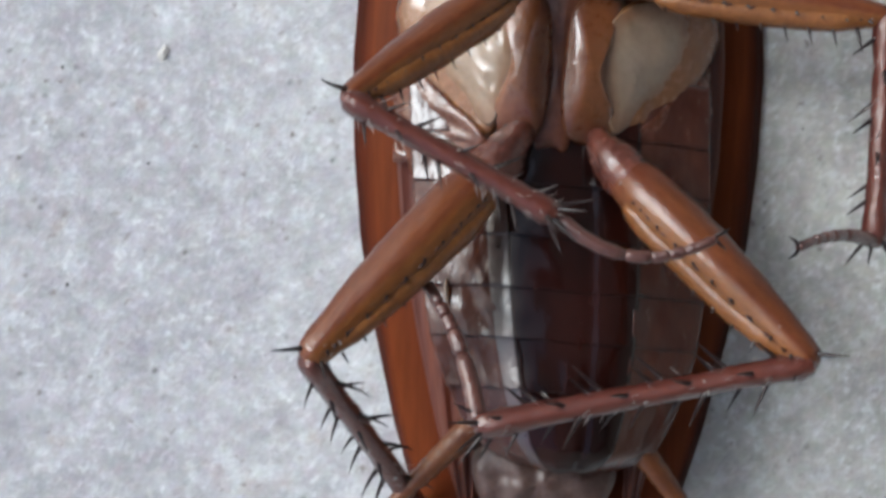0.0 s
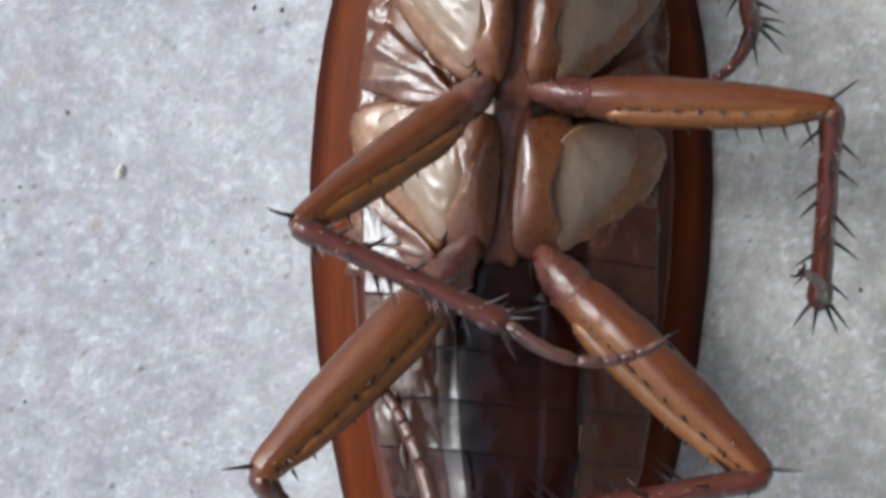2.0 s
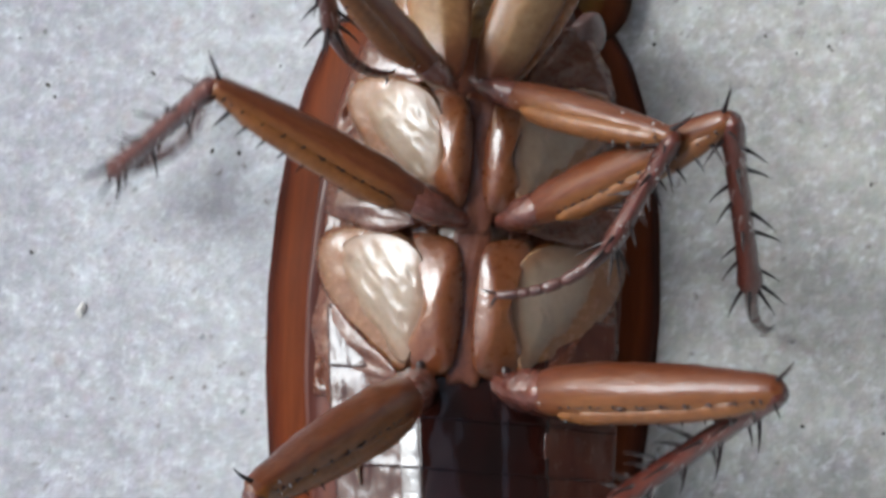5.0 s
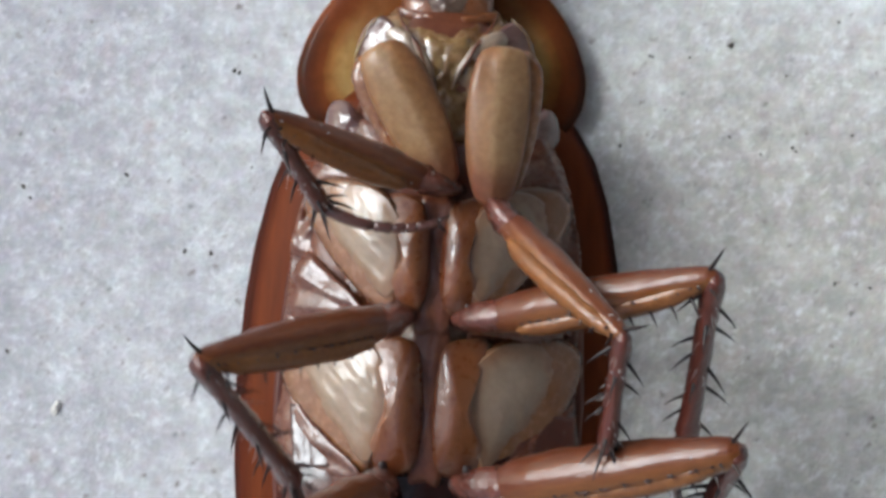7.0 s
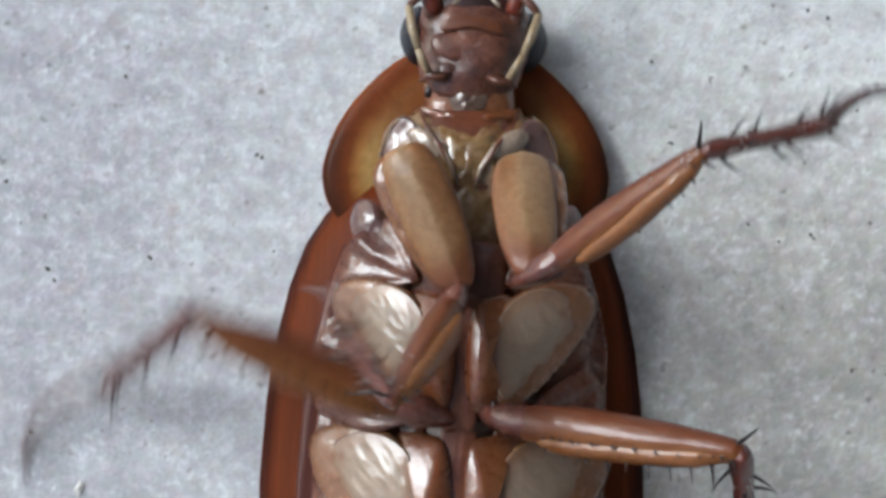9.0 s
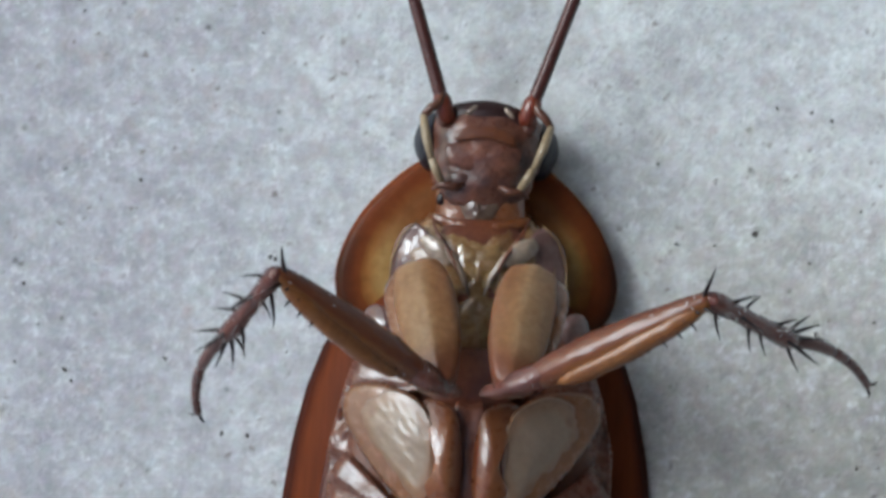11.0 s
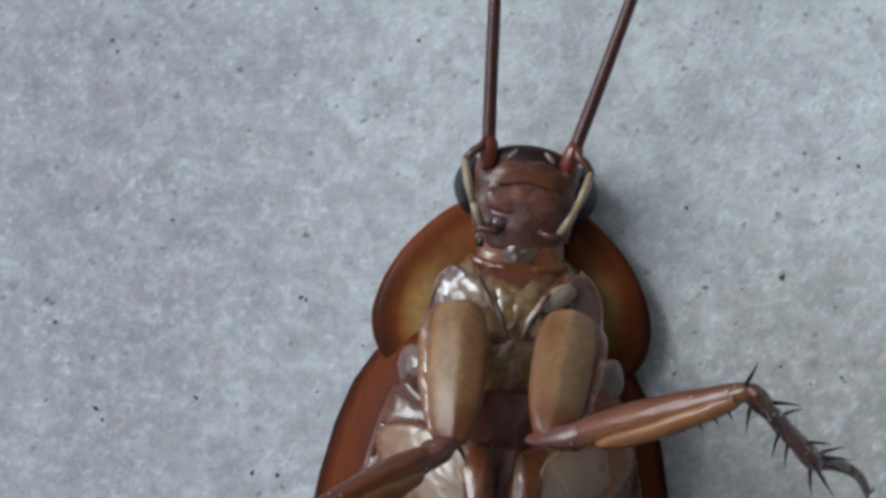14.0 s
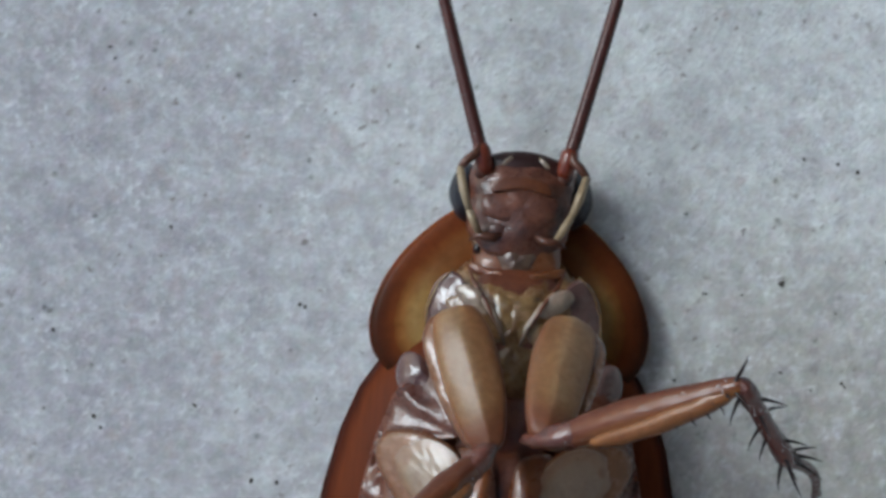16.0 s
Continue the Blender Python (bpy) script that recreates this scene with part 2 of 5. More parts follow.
    pits = n.new("ShaderNodeTexVoronoi")
    pits.inputs["Scale"].default_value = 1300
    links.new(where, pits.inputs["Vector"])
    dot = ramp(n, links, pits.outputs["Distance"], [(0.06, (0.42, 0.40, 0.38)), (0.20, (1, 1, 1))]).outputs["Color"]
    keep = ramp(n, links, noise_node(n, links, 480, 3, 0.5, where).outputs["Fac"], [(0.54, (0, 0, 0)), (0.6, (1, 1, 1))]).outputs["Color"]
    base = mixed(n, links, keep, base, mixed(n, links, 1.0, base, dot, "MULTIPLY"))
    # crisp whitish flecks, crowded in some patches
    fleck = noise_node(n, links, 2900, 4, 0.7, where)
    crowd = ramp(n, links, noise_node(n, links, 420, 4, 0.65, where).outputs["Fac"], [(0.40, (0.15, 0.15, 0.15)), (0.62, (1, 1, 1))]).outputs["Color"]
    bright = ramp(n, links, fleck.outputs["Fac"], [(0.52, (0, 0, 0)), (0.64, (0.62, 0.62, 0.62))]).outputs["Color"]
    base = mixed(n, links, mixed(n, links, 1.0, bright, crowd, "MULTIPLY"), base, (0.90, 0.92, 0.93))
    # faint violet, green and rose flecks
    tint = noise_node(n, links, 2100, 3, 0.6, where)
    base = mixed(n, links, 0.2, base, tint.outputs["Color"], "SOFT_LIGHT")
    # small brown specks in loose groups
    crumb = noise_node(n, links, 2300, 2, 0.5, where)
    group = ramp(n, links, noise_node(n, links, 300, 2, 0.5, where).outputs["Fac"], [(0.42, (0, 0, 0)), (0.58, (1, 1, 1))]).outputs["Color"]
    speck = ramp(n, links, crumb.outputs["Fac"], [(0.64, (0, 0, 0)), (0.72, (0.85, 0.85, 0.85))]).outputs["Color"]
    base = mixed(n, links, mixed(n, links, 1.0, speck, group, "MULTIPLY"), base, (0.24, 0.20, 0.185))
    grain = ramp(n, links, fine.outputs["Fac"], [(0.3, (0.86, 0.86, 0.86)), (0.7, (1.07, 1.07, 1.07))]).outputs["Color"]
    links.new(mixed(n, links, 1.0, base, grain, "MULTIPLY"), p.inputs["Base Color"])
    p.inputs["Roughness"].default_value = 0.72
    b = n.new("ShaderNodeBump")
    b.inputs["Strength"].default_value, b.inputs["Distance"].default_value = 0.3, 0.00022
    add = n.new("ShaderNodeMath")
    add.operation = "ADD"
    links.new(mid.outputs["Fac"], add.inputs[0]), links.new(fine.outputs["Fac"], add.inputs[1])
    links.new(add.outputs[0], b.inputs["Height"])
    links.new(b.outputs["Normal"], p.inputs["Normal"])
    return m


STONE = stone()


def plaster():
    m, n, links, p = nodes_of("wall_plaster")
    where = n.new("ShaderNodeTexCoord").outputs["Object"]
    big, fine = noise_node(n, links, 1.3, 4, 0.6, where), noise_node(n, links, 60, 4, 0.6, where)
    base = ramp(n, links, big.outputs["Fac"], [(0.3, (0.33, 0.325, 0.32)), (0.7, (0.40, 0.395, 0.39))]).outputs["Color"]
    links.new(mixed(n, links, 0.2, base, fine.outputs["Color"], "SOFT_LIGHT"), p.inputs["Base Color"])
    p.inputs["Roughness"].default_value = 0.85
    b = n.new("ShaderNodeBump")
    b.inputs["Strength"].default_value, b.inputs["Distance"].default_value = 0.3, 0.003
    links.new(fine.outputs["Fac"], b.inputs["Height"])
    links.new(b.outputs["Normal"], p.inputs["Normal"])
    return m


PLASTER = plaster()
GRIT = chitin("dark_grit", (0.06, 0.055, 0.052), (0.17, 0.145, 0.125), 1500, 0.6, 0.1, 0.5)
CHIP = chitin("white_chip", (0.80, 0.79, 0.75), (0.95, 0.94, 0.90), 1500, 0.4, 0.3, 0.4)


# ---- building helpers; lengths in millimetres ----
def part(name, bm, material, parent, label=""):
    me = bpy.data.meshes.new(name)
    bmesh.ops.recalc_face_normals(bm, faces=bm.faces)
    bmesh.ops.scale(bm, vec=(MM, MM, MM), verts=bm.verts)
    bm.to_mesh(me)
    bm.free()
    for f in me.polygons:
        f.use_smooth = True
    me.materials.append(material)
    ob = new(name, me)
    if parent:
        ob.parent = parent
    return tagged(ob, label)


def smooth_ring(points, per=5):
    """A closed outline through the points, rounded (Catmull-Rom)."""
    out, c = [], len(points)
    for i in range(c):
        a, b, d, e = (Vector(points[(i + k) % c]) for k in (-1, 0, 1, 2))
        for k in range(per):
            t = k / per
            out.append(0.5 * (2 * b + (d - a) * t + (2 * a - 5 * b + 4 * d - e) * t * t + (3 * b - a - 3 * d + e) * t ** 3))
    return out


def dome(points, z0, height, skirt=0.6, power=2.2, rings=9, per=5, lean=(0, 0), dent=None, closed=True, slope=0.0, x0=0.0, roll=0.0, spot=None):
    """A rounded plate over a closed outline: rim at z0, middle at z0 + height (negative: a dish), a skirt below the rim."""
    bm = bmesh.new()
    rim = bm.verts.layers.float.new("rim")
    ring = smooth_ring([(*p, 0) for p in points], per)
    cx = sum(p.x for p in ring) / len(ring) + lean[0]
    cy = sum(p.y for p in ring) / len(ring) + lean[1]
    rows = []
    for k in range(rings + 1):
        s = 1 - k / rings
        row = []
        if k == rings:
            v = bm.verts.new((cx, cy, z0 + height - slope * max(0, abs(cx) - x0)))
            v[rim] = 0
            row = [v]
        else:
            for p in ring:
                x, y = cx + (p.x - cx) * s, cy + (p.y - cy) * s
                z = z0 + height * (1 - s ** power) - roll * max(0, s - 0.9) ** 2 * 100
                if dent:
                    z += dent(x, y, s)
                v = bm.verts.new((x, y, z - slope * max(0, abs(x) - x0)))
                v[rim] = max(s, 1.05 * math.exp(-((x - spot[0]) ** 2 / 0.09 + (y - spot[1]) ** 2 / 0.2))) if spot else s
                row.append(v)
        rows.append(row)
    c = len(ring)
    for a, b in zip(rows, rows[1:]):
        for i in range(c):
            if len(b) == 1:
                bm.faces.new((a[i], a[(i + 1) % c], b[0]))
            else:
                bm.faces.new((a[i], a[(i + 1) % c], b[(i + 1) % c], b[i]))
    if skirt:
        low = []
        for p in ring:
            v = bm.verts.new((cx + (p.x - cx) * 0.93, cy + (p.y - cy) * 0.93, z0 - skirt - slope * max(0, abs(p.x) - x0)))
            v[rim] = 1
            low.append(v)
        for i in range(c):
            bm.faces.new((rows[0][i], low[i], low[(i + 1) % c], rows[0][(i + 1) % c]))
        if closed:
            bm.faces.new(low)
    return bm


def loft(sections, around=16, bm=None, ridge=0.0, crest=8, roof=0, tint=0, lump=0.0, fine=0):
    """A body along +y through sections (y, half width, half height, x, z), with closed ends. ridge: a keel along the upper side; tint: pigment runs from one side to the other."""
    bm = bm or bmesh.new()
    rim = bm.verts.layers.float.get("rim") or bm.verts.layers.float.new("rim")
    if fine:
        cols = list(zip(*sections))
        ks = np.linspace(0, len(sections) - 1, fine)
        sections = [tuple(float(np.interp(k, range(len(sections)), c)) for c in cols) for k in ks]
    rows = []
    for y, rx, rz, x, z in sections:
        row = []
        for i in range(around):
            a = 2 * math.pi * i / around
            keel = ridge * rz * max(0, math.sin(a)) ** crest
            q = sum(max(0, math.cos(a - radians(d))) ** roof for d in (32, 148, 270)) ** (-1 / roof) if roof else 1
            q *= 1 + lump * noise.noise(Vector((math.cos(a) * 2.2, y * 1.3, math.sin(a) * 2.2 + rx))) + 0.5 * lump * noise.noise(Vector((math.cos(a) * 5, y * 3.1, math.sin(a) * 5)))
            row.append(bm.verts.new((x + q * rx * math.cos(a), y, z + q * rz * math.sin(a) + keel)))
            row[-1][rim] = 0.5 - 0.5 * tint * math.cos(a) if tint else abs(math.cos(a)) ** 1.6
        rows.append(row)
    for a, b in zip(rows, rows[1:]):
        for i in range(around):
            j = (i + 1) % around
            bm.faces.new((a[i], a[j], b[j], b[i]))
    bm.faces.new(rows[0]), bm.faces.new(rows[-1])
    return bm


def bar(bm, points, radii, around=8):
    """A round rod along a list of points, with a radius at each."""
    rows = []
    for k, p in enumerate(points):
        p = Vector(p)
        d = (Vector(points[min(k + 1, len(points) - 1)]) - Vector(points[max(k - 1, 0)])).normalized()
        side = d.orthogonal().normalized()
        other = d.cross(side)
        rows.append([bm.verts.new(p + radii[k] * (math.cos(2 * math.pi * i / around) * side + math.sin(2 * math.pi * i / around) * other)) for i in range(around)])
    for a, b in zip(rows, rows[1:]):
        off = min(range(around), key=lambda o: sum((a[i].co - b[(i + o) % around].co).length for i in range(around)))
        for i in range(around):
            bm.faces.new((a[i], a[(i + 1) % around], b[(i + 1 + off) % around], b[(i + off) % around]))
    bm.faces.new(rows[0]), bm.faces.new(rows[-1])
    return bm


def dimple(k, f=1.6):
    return lambda x, y, s: k * noise.noise(Vector((x * f, y * f, 1.7))) + k * 0.5 * noise.noise(Vector((x * f * 2.7, y * f * 2.7, 4.1)))


def along(table, x):
    return float(np.interp(x, [a for a, _ in table], [b for _, b in table]))


# ---- the ground ----
def ground():
    bm = bmesh.new()
    for x, y in ((-400, -400), (400, -400), (400, 400), (-400, 400)):
        bm.verts.new((x / MM * 1, y / MM * 1, 0))
    bm.faces.new(bm.verts)
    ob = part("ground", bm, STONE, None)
    return tagged(ob, "pale grey mottled stone floor with fine pits", "floor", kind="structure")


ground()


# ---- unseen slabs added to block and bounce light: above and on three sides, open to the west, where the light comes in ----
def slab(name, x0, x1, y0, y1, z0, z1, label):
    bm = bmesh.new()
    bmesh.ops.create_cube(bm, size=1, matrix=Matrix.Translation(((x0 + x1) / 2 / MM, (y0 + y1) / 2 / MM, (z0 + z1) / 2 / MM)) @ Matrix.Diagonal(((x1 - x0) / MM, (y1 - y0) / MM, (z1 - z0) / MM, 1)))
    ob = part(name, bm, PLASTER, None)
    for f in ob.data.polygons:
        f.use_smooth = False
    return tagged(ob, label, name.split("_")[0], kind="structure")


# added overhead, out of view, to keep zenith sky out of the glossy shell
slab("ceiling", -0.12, 2.6, -2.6, 2.6, 2.6, 2.75, "plain plastered slab overhead, unseen, added to block the sky")
slab("wall_east", 2.6, 2.75, -2.6, 2.6, 0, 2.75, "plain grey plastered wall, unseen, added to shape the light")
slab("wall_south", -1.0, 2.75, -2.75, -2.6, 0, 2.75, "plain grey plastered wall, unseen, added to shape the light")
slab("wall_north", -1.0, 2.75, 2.6, 2.75, 0, 2.75, "plain grey plastered wall, unseen, added to shape the light")

# ---- the cockroach: root at the middle of the thorax, +y towards the head, belly up ----
roach = new("cockroach")
tagged(roach, "reddish brown cockroach lying on its back on stone", "cockroach")
HALF = [(-23.4, 0.6), (-22.5, 1.9), (-21, 3.0), (-18, 4.3), (-15, 5.2), (-12, 5.9), (-9, 6.45), (-6, 6.75), (-3, 6.85), (0, 6.68), (2, 6.42), (4, 5.98), (5.5, 5.45), (6.8, 4.65), (7.6, 3.8)]


def forewing(side):
    """One tegmen under the body: its rim turns up beside the belly."""
    bm = bmesh.new()
    rim = bm.verts.layers.float.new("rim")
    rows, across = [], 22
    for k in range(61):
        v = -23.4 + 31.0 * k / 60
        h = along(HALF, v)
        row = []
        for i in range(across + 1):
            s = -0.18 + 1.18 * i / across
            f = abs(s)
            z = (1.8 - 1.5 * f ** 3 - 2.0 * max(0, f - 0.93)) * min(1, 0.3 + h / 6) + (0.14 if side > 0 else 0) * (1 - f ** 2) + 0.004 * math.sin(s * 90)
            vert = bm.verts.new((side * s * h, v, z))
            vert[rim] = f
            row.append(vert)
        rows.append(row)
    for a, b in zip(rows, rows[1:]):
        for i in range(across):
            bm.faces.new((a[i], a[i + 1], b[i + 1], b[i]))
    ob = part("forewing", bm, WING, roach, "glossy reddish brown forewing")
    ob.modifiers.new("thick", "SOLIDIFY").thickness = 0.14 * MM
    return ob


def hindwing(side):
    """The folded hind wing, a pleated dark strip between the belly and the forewing."""
    bm = bmesh.new()
    rows, across = [], 18
    for k in range(45):
        v = -20 + 25.5 * k / 44
        h = along(HALF, v)
        row = []
        for i in range(across + 1):
            s = i / across
            u = side * (2.5 + (h - 1.45 - 2.5) * s)
            z = 1.95 - 0.6 * s ** 2 + 0.09 * math.sin(s * 15 + 0.2 * v)
            row.append(bm.verts.new((u, v, z)))
        rows.append(row)
    for a, b in zip(rows, rows[1:]):
        for i in range(across):
            bm.faces.new((a[i], a[i + 1], b[i + 1], b[i]))
    ob = part("hindwing", bm, HINDWING, roach, "dark red folded hind wing")
    ob.modifiers.new("thick", "SOLIDIFY").thickness = 0.08 * MM
    return ob


WINGS = [build(side) for build in (forewing, hindwing) for side in (-1, 1)]


def pronotum():
    shape = [(0, 12.9), (1.2, 12.75), (2.5, 12.05), (3.7, 10.85), (4.42, 9.7), (4.8, 8.6), (4.86, 7.8), (4.62, 6.9), (3.9, 6.2), (2.2, 5.9), (0, 5.8)]
    ring = [(x * 1.045 - 0.12, y) for x, y in shape] + [(-x * 1.045 - 0.12, y) for x, y in reversed(shape[1:-1])]
    bm = dome(ring, 0.9, 0.05, skirt=0, power=3.0, roll=0.12, rings=16, per=5, lean=(0, 0.3))
    ob = part("pronotum", bm, SHIELD, roach, "amber pronotum shield with a dark rim")
    ob.modifiers.new("thick", "SOLIDIFY").thickness = 0.22 * MM
    return ob


pronotum()


def trunk():
    """The thorax between the wings."""
    sec = [(10.2, 1.3, 0.7, 0, 2.0), (9, 2.3, 0.9, 0, 2.0), (7, 2.9, 1.0, 0, 2.1), (5, 3.4, 1.1, 0, 1.9), (3, 4.4, 1.2, 0, 1.8), (0, 4.5, 1.2, 0, 1.8), (-3, 4.8, 1.2, 0, 1.7), (-6, 4.8, 1.2, 0, 1.7), (-7, 4.4, 1.4, 0, 1.9)]
    part("thorax", loft(list(reversed(sec)), 28), THORAX, roach, "brown thorax underside")
    # the groove plates down the middle line
    for v, w, l, z in ((4.4, 1.3, 2.0, 3.6), (1.5, 0.6, 3.9, 4.05), (-3.1, 0.6, 4.7, 3.95)):
        part("sternite", dome([(-w, v - l / 2), (0, v - l / 2 - 0.3), (w, v - l / 2), (w, v + l / 2), (0, v + l / 2 + 0.3), (-w, v + l / 2)], z, 0.12, skirt=0.9, dent=dimple(0.06)), THORAX, roach)


trunk()


def belly_mid(v):
    """The belly bends sideways behind the hind legs."""
    return 0.085 * max(0, -1.5 - v)


def belly_half(v):
    return along([(-16.2, 1.2), (-15.8, 2.2), (-15.2, 3.0), (-14, 3.6), (-12, 4.25), (-10, 4.6), (-7, 4.8), (-3.5, 4.9)], v)


def belly_top(s, v):
    """Height of the belly: nearly flat in the middle, a rounded bend, then a slope to each side."""
    top = along([(-16.2, 3.7), (-15.5, 4.3), (-14, 4.75), (-11, 4.7), (-8, 4.4), (-6, 4.0), (-3.5, 3.3)], v)
    far = abs(s) - 0.44
    bent = (far + (far * far + 0.0028) ** 0.5) / 2
    step = 0.27 / (1 + math.exp(-(abs(s) - 0.45) / 0.065)) * along([(-16, 0.2), (-14, 1.0), (-8, 1.0), (-4.5, 0.0)], v)
    return top - 0.35 * s * s - step - 1.6 * bent * along([(-16.2, 0.5), (-14, 0.8), (-10, 1.0), (-4, 0.7)], v)


def abdomen():
    """Overlapping belly plates, each a band across with a raised rear lip, and soft side plates."""
    edges = [-3.6, -5.4, -7.0, -8.65, -10.3, -11.9, -13.5, -16.1]
    for k, (a, b) in enumerate(zip(edges, edges[1:])):
        for name, lo, hi, mat, label in (("belly_plate", -0.39, 0.52, BELLY, "black-brown glossy belly plate"), ("plate_fold", -0.515, -0.38, RIDGE, "glossy bent edge of a belly plate"), ("side_plate", -1.0, -0.49, BELLY_SIDE, "translucent brown side plate"), ("side_plate", 0.49, 1.0, BELLY_SIDE, "translucent brown side plate")):
            bm = bmesh.new()
            rim = bm.verts.layers.float.new("rim")
            rows = []
            across = 40 if name == "belly_plate" else 30
            for g in (0, 0.1, 0.2, 0.3, 0.4, 0.5, 0.6, 0.7, 0.8, 0.88, 0.94, 0.98, 1.0):
                v = a + 0.3 + (b - a - 0.3) * g
                lip = 0.10 * g ** 3 - 0.05 - (0.06 if g == 1.0 else 0)
                row = []
                for i in range(across + 1):
                    s = lo + (hi - lo) * i / across
                    rear = v - 0.28 * max(0, abs(s) - 0.42) * (1 if k < 6 else 0) + 0.06 * noise.noise(Vector((s * 3, k * 2.0, 0)))
                    z = belly_top(s, v) + lip
                    if name == "side_plate":
                        z += 0.07 * noise.noise(Vector((s * 7, v * 1.1, 6.0))) + 0.03 * noise.noise(Vector((s * 19, v * 2.4, 2.0))) - 0.02
                    else:
                        z += 0.03 * noise.noise(Vector((s * 6, v * 1.4, 9.0))) - 0.05 * math.exp(-((s - 0.18) / 0.05) ** 2)
                    row.append(bm.verts.new((belly_mid(v) + s * belly_half(v), rear, z)))
                    row[-1][rim] = 1.0 if g > 0.93 or g < 0.05 else 0.5
                rows.append(row)
            for r, q in zip(rows, rows[1:]):
                for i in range(across):
                    bm.faces.new((r[i], r[i + 1], q[i + 1], q[i]))
            ob = part(name, bm, mat, roach, label)
            ob.modifiers.new("thick", "SOLIDIFY").thickness = 0.03 * MM
    # tan corners of the side plates at the joints
    for v in (-8.65, -10.3, -11.9):
        x = belly_mid(v) - 0.82 * belly_half(v)
        pts = [(x - 0.12 * k + 0.25 * k * k, v + 0.15 - 0.9 * k, belly_top(-0.8, v) + 0.03) for k in (0, 0.25, 0.5, 0.75, 1)]
        part("joint_mark", bar(bmesh.new(), pts, [0.02, 0.07, 0.09, 0.06, 0.02], 8), CREAM, roach, "tan corner of a side plate")
    # soft end of the body, and the two jointed tails
    part("tail_tip", dome([(-1.5, -15.6), (0.4, -15.2), (2.6, -15.5), (2.9, -16.6), (2.0, -17.9), (0.5, -18.4), (-1.0, -17.8), (-1.7, -16.6)], 2.4, 0.55, skirt=0.9, dent=dimple(0.25)), TIP, roach, "pinkish grey soft tail tip")
    for side in (-1, 1):
        x, pts, rad = belly_mid(-15) + side * 2.4, [], []
        for k in range(45):
            f = k / 44
            pts.append((x + side * 3.6 * f - 0.4, -14.7 - 4.2 * f, 3.1 - 0.9 * f))
            rad.append(0.44 * (1 - 0.75 * f ** 1.5) * (0.92 if k % 4 == 0 else 1.0))
        bm = bar(bmesh.new(), pts, rad, 12)
        part("cercus", bm, CERCUS, roach, "amber jointed cercus")


abdomen()


def mid_hind_coxa(side, flange, panel, lobe, z, spot):
    def crumple(x, y, s):
        q = Vector((x * 1.3 + y * 0.8, y * 0.7, 3.0))
        return 0.07 * (0.45 - abs(noise.noise(q)) - 0.6 * abs(noise.noise(q * 2.4 + Vector((0, 0, 5))))) * min(1, 4 * (1 - s))

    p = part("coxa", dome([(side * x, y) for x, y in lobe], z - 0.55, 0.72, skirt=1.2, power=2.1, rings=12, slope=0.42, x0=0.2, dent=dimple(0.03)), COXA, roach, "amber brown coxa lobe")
    part("coxal_flange", dome([(side * x, y) for x, y in flange], z - 0.62, 0.16, skirt=0.35, power=2.0, rings=12, slope=0.55, x0=1.3, roll=0.1, dent=dimple(0.05)), FLANGE, p, "translucent amber rim of the coxa")
    part("coxal_panel", dome([(side * x, y) for x, y in panel], z - 0.55, 0.22, skirt=0.15, power=2.0, rings=26, per=8, slope=0.55, x0=1.3, dent=crumple, spot=(side * spot[0], spot[1])), PANEL, p, "pale cream panel with a dusky spot")


MID_FLANGE = [(4.6, 3.7), (4.45, 2.9), (3.75, 1.85), (2.75, 0.7), (1.75, -0.05), (1.2, 0.3), (1.1, 2.4), (1.6, 3.7), (2.9, 4.3), (4.1, 4.25)]
MID_PANEL = [(3.95, 3.3), (3.4, 3.95), (2.6, 4.1), (1.7, 3.65), (1.1, 2.6), (1.05, 1.4), (1.5, 0.35), (2.1, 0.75), (2.9, 1.55), (3.6, 2.4)]
MID_LOBE = [(1.65, 3.8), (0.9, 3.8), (0.42, 3.4), (0.2, 2.2), (0.2, 0.9), (0.4, 0.05), (0.9, -0.2), (1.5, 0.0), (1.75, 0.4), (1.5, 0.8), (1.32, 1.3), (1.25, 2.1), (1.4, 2.9)]
HIND_FLANGE = [(5.2, -1.3), (5.2, -2.3), (4.6, -3.5), (3.5, -4.6), (2.4, -5.55), (1.8, -5.4), (1.4, -3.5), (1.6, -1.8), (2.3, -1.0), (3.6, -0.75), (4.6, -0.85)]
HIND_PANEL = [(4.4, -1.5), (4.35, -2.4), (3.8, -3.4), (2.9, -4.4), (2.05, -5.25), (1.7, -4.7), (1.45, -3.6), (1.4, -2.6), (1.7, -1.6), (2.5, -1.05), (3.6, -1.0)]
HIND_LOBE = [(2.0, -0.95), (1.1, -0.95), (0.42, -1.3), (0.2, -2.8), (0.2, -4.3), (0.42, -5.35), (1.1, -5.65), (1.9, -5.6), (2.22, -5.2), (2.02, -4.6), (1.7, -3.7), (1.58, -2.8), (1.75, -1.7)]
for side in (-1, 1):
    mid_hind_coxa(side, MID_FLANGE, MID_PANEL, MID_LOBE, 4.95, (3.45, 3.35))
    mid_hind_coxa(side, HIND_FLANGE, HIND_PANEL, HIND_LOBE, 4.75, (4.05, -1.75))

# ---- legs: each segment points along +y from its joint ----
LENGTHS = {"front": (7.3, 4.2, 3.8), "mid": (8.7, 6.9, 4.6), "hind": (9.3, 10.0, 5.0)}
GIRTH = {"front": (0.60, 0.32), "mid": (0.76, 0.38), "hind": (0.97, 0.40)}


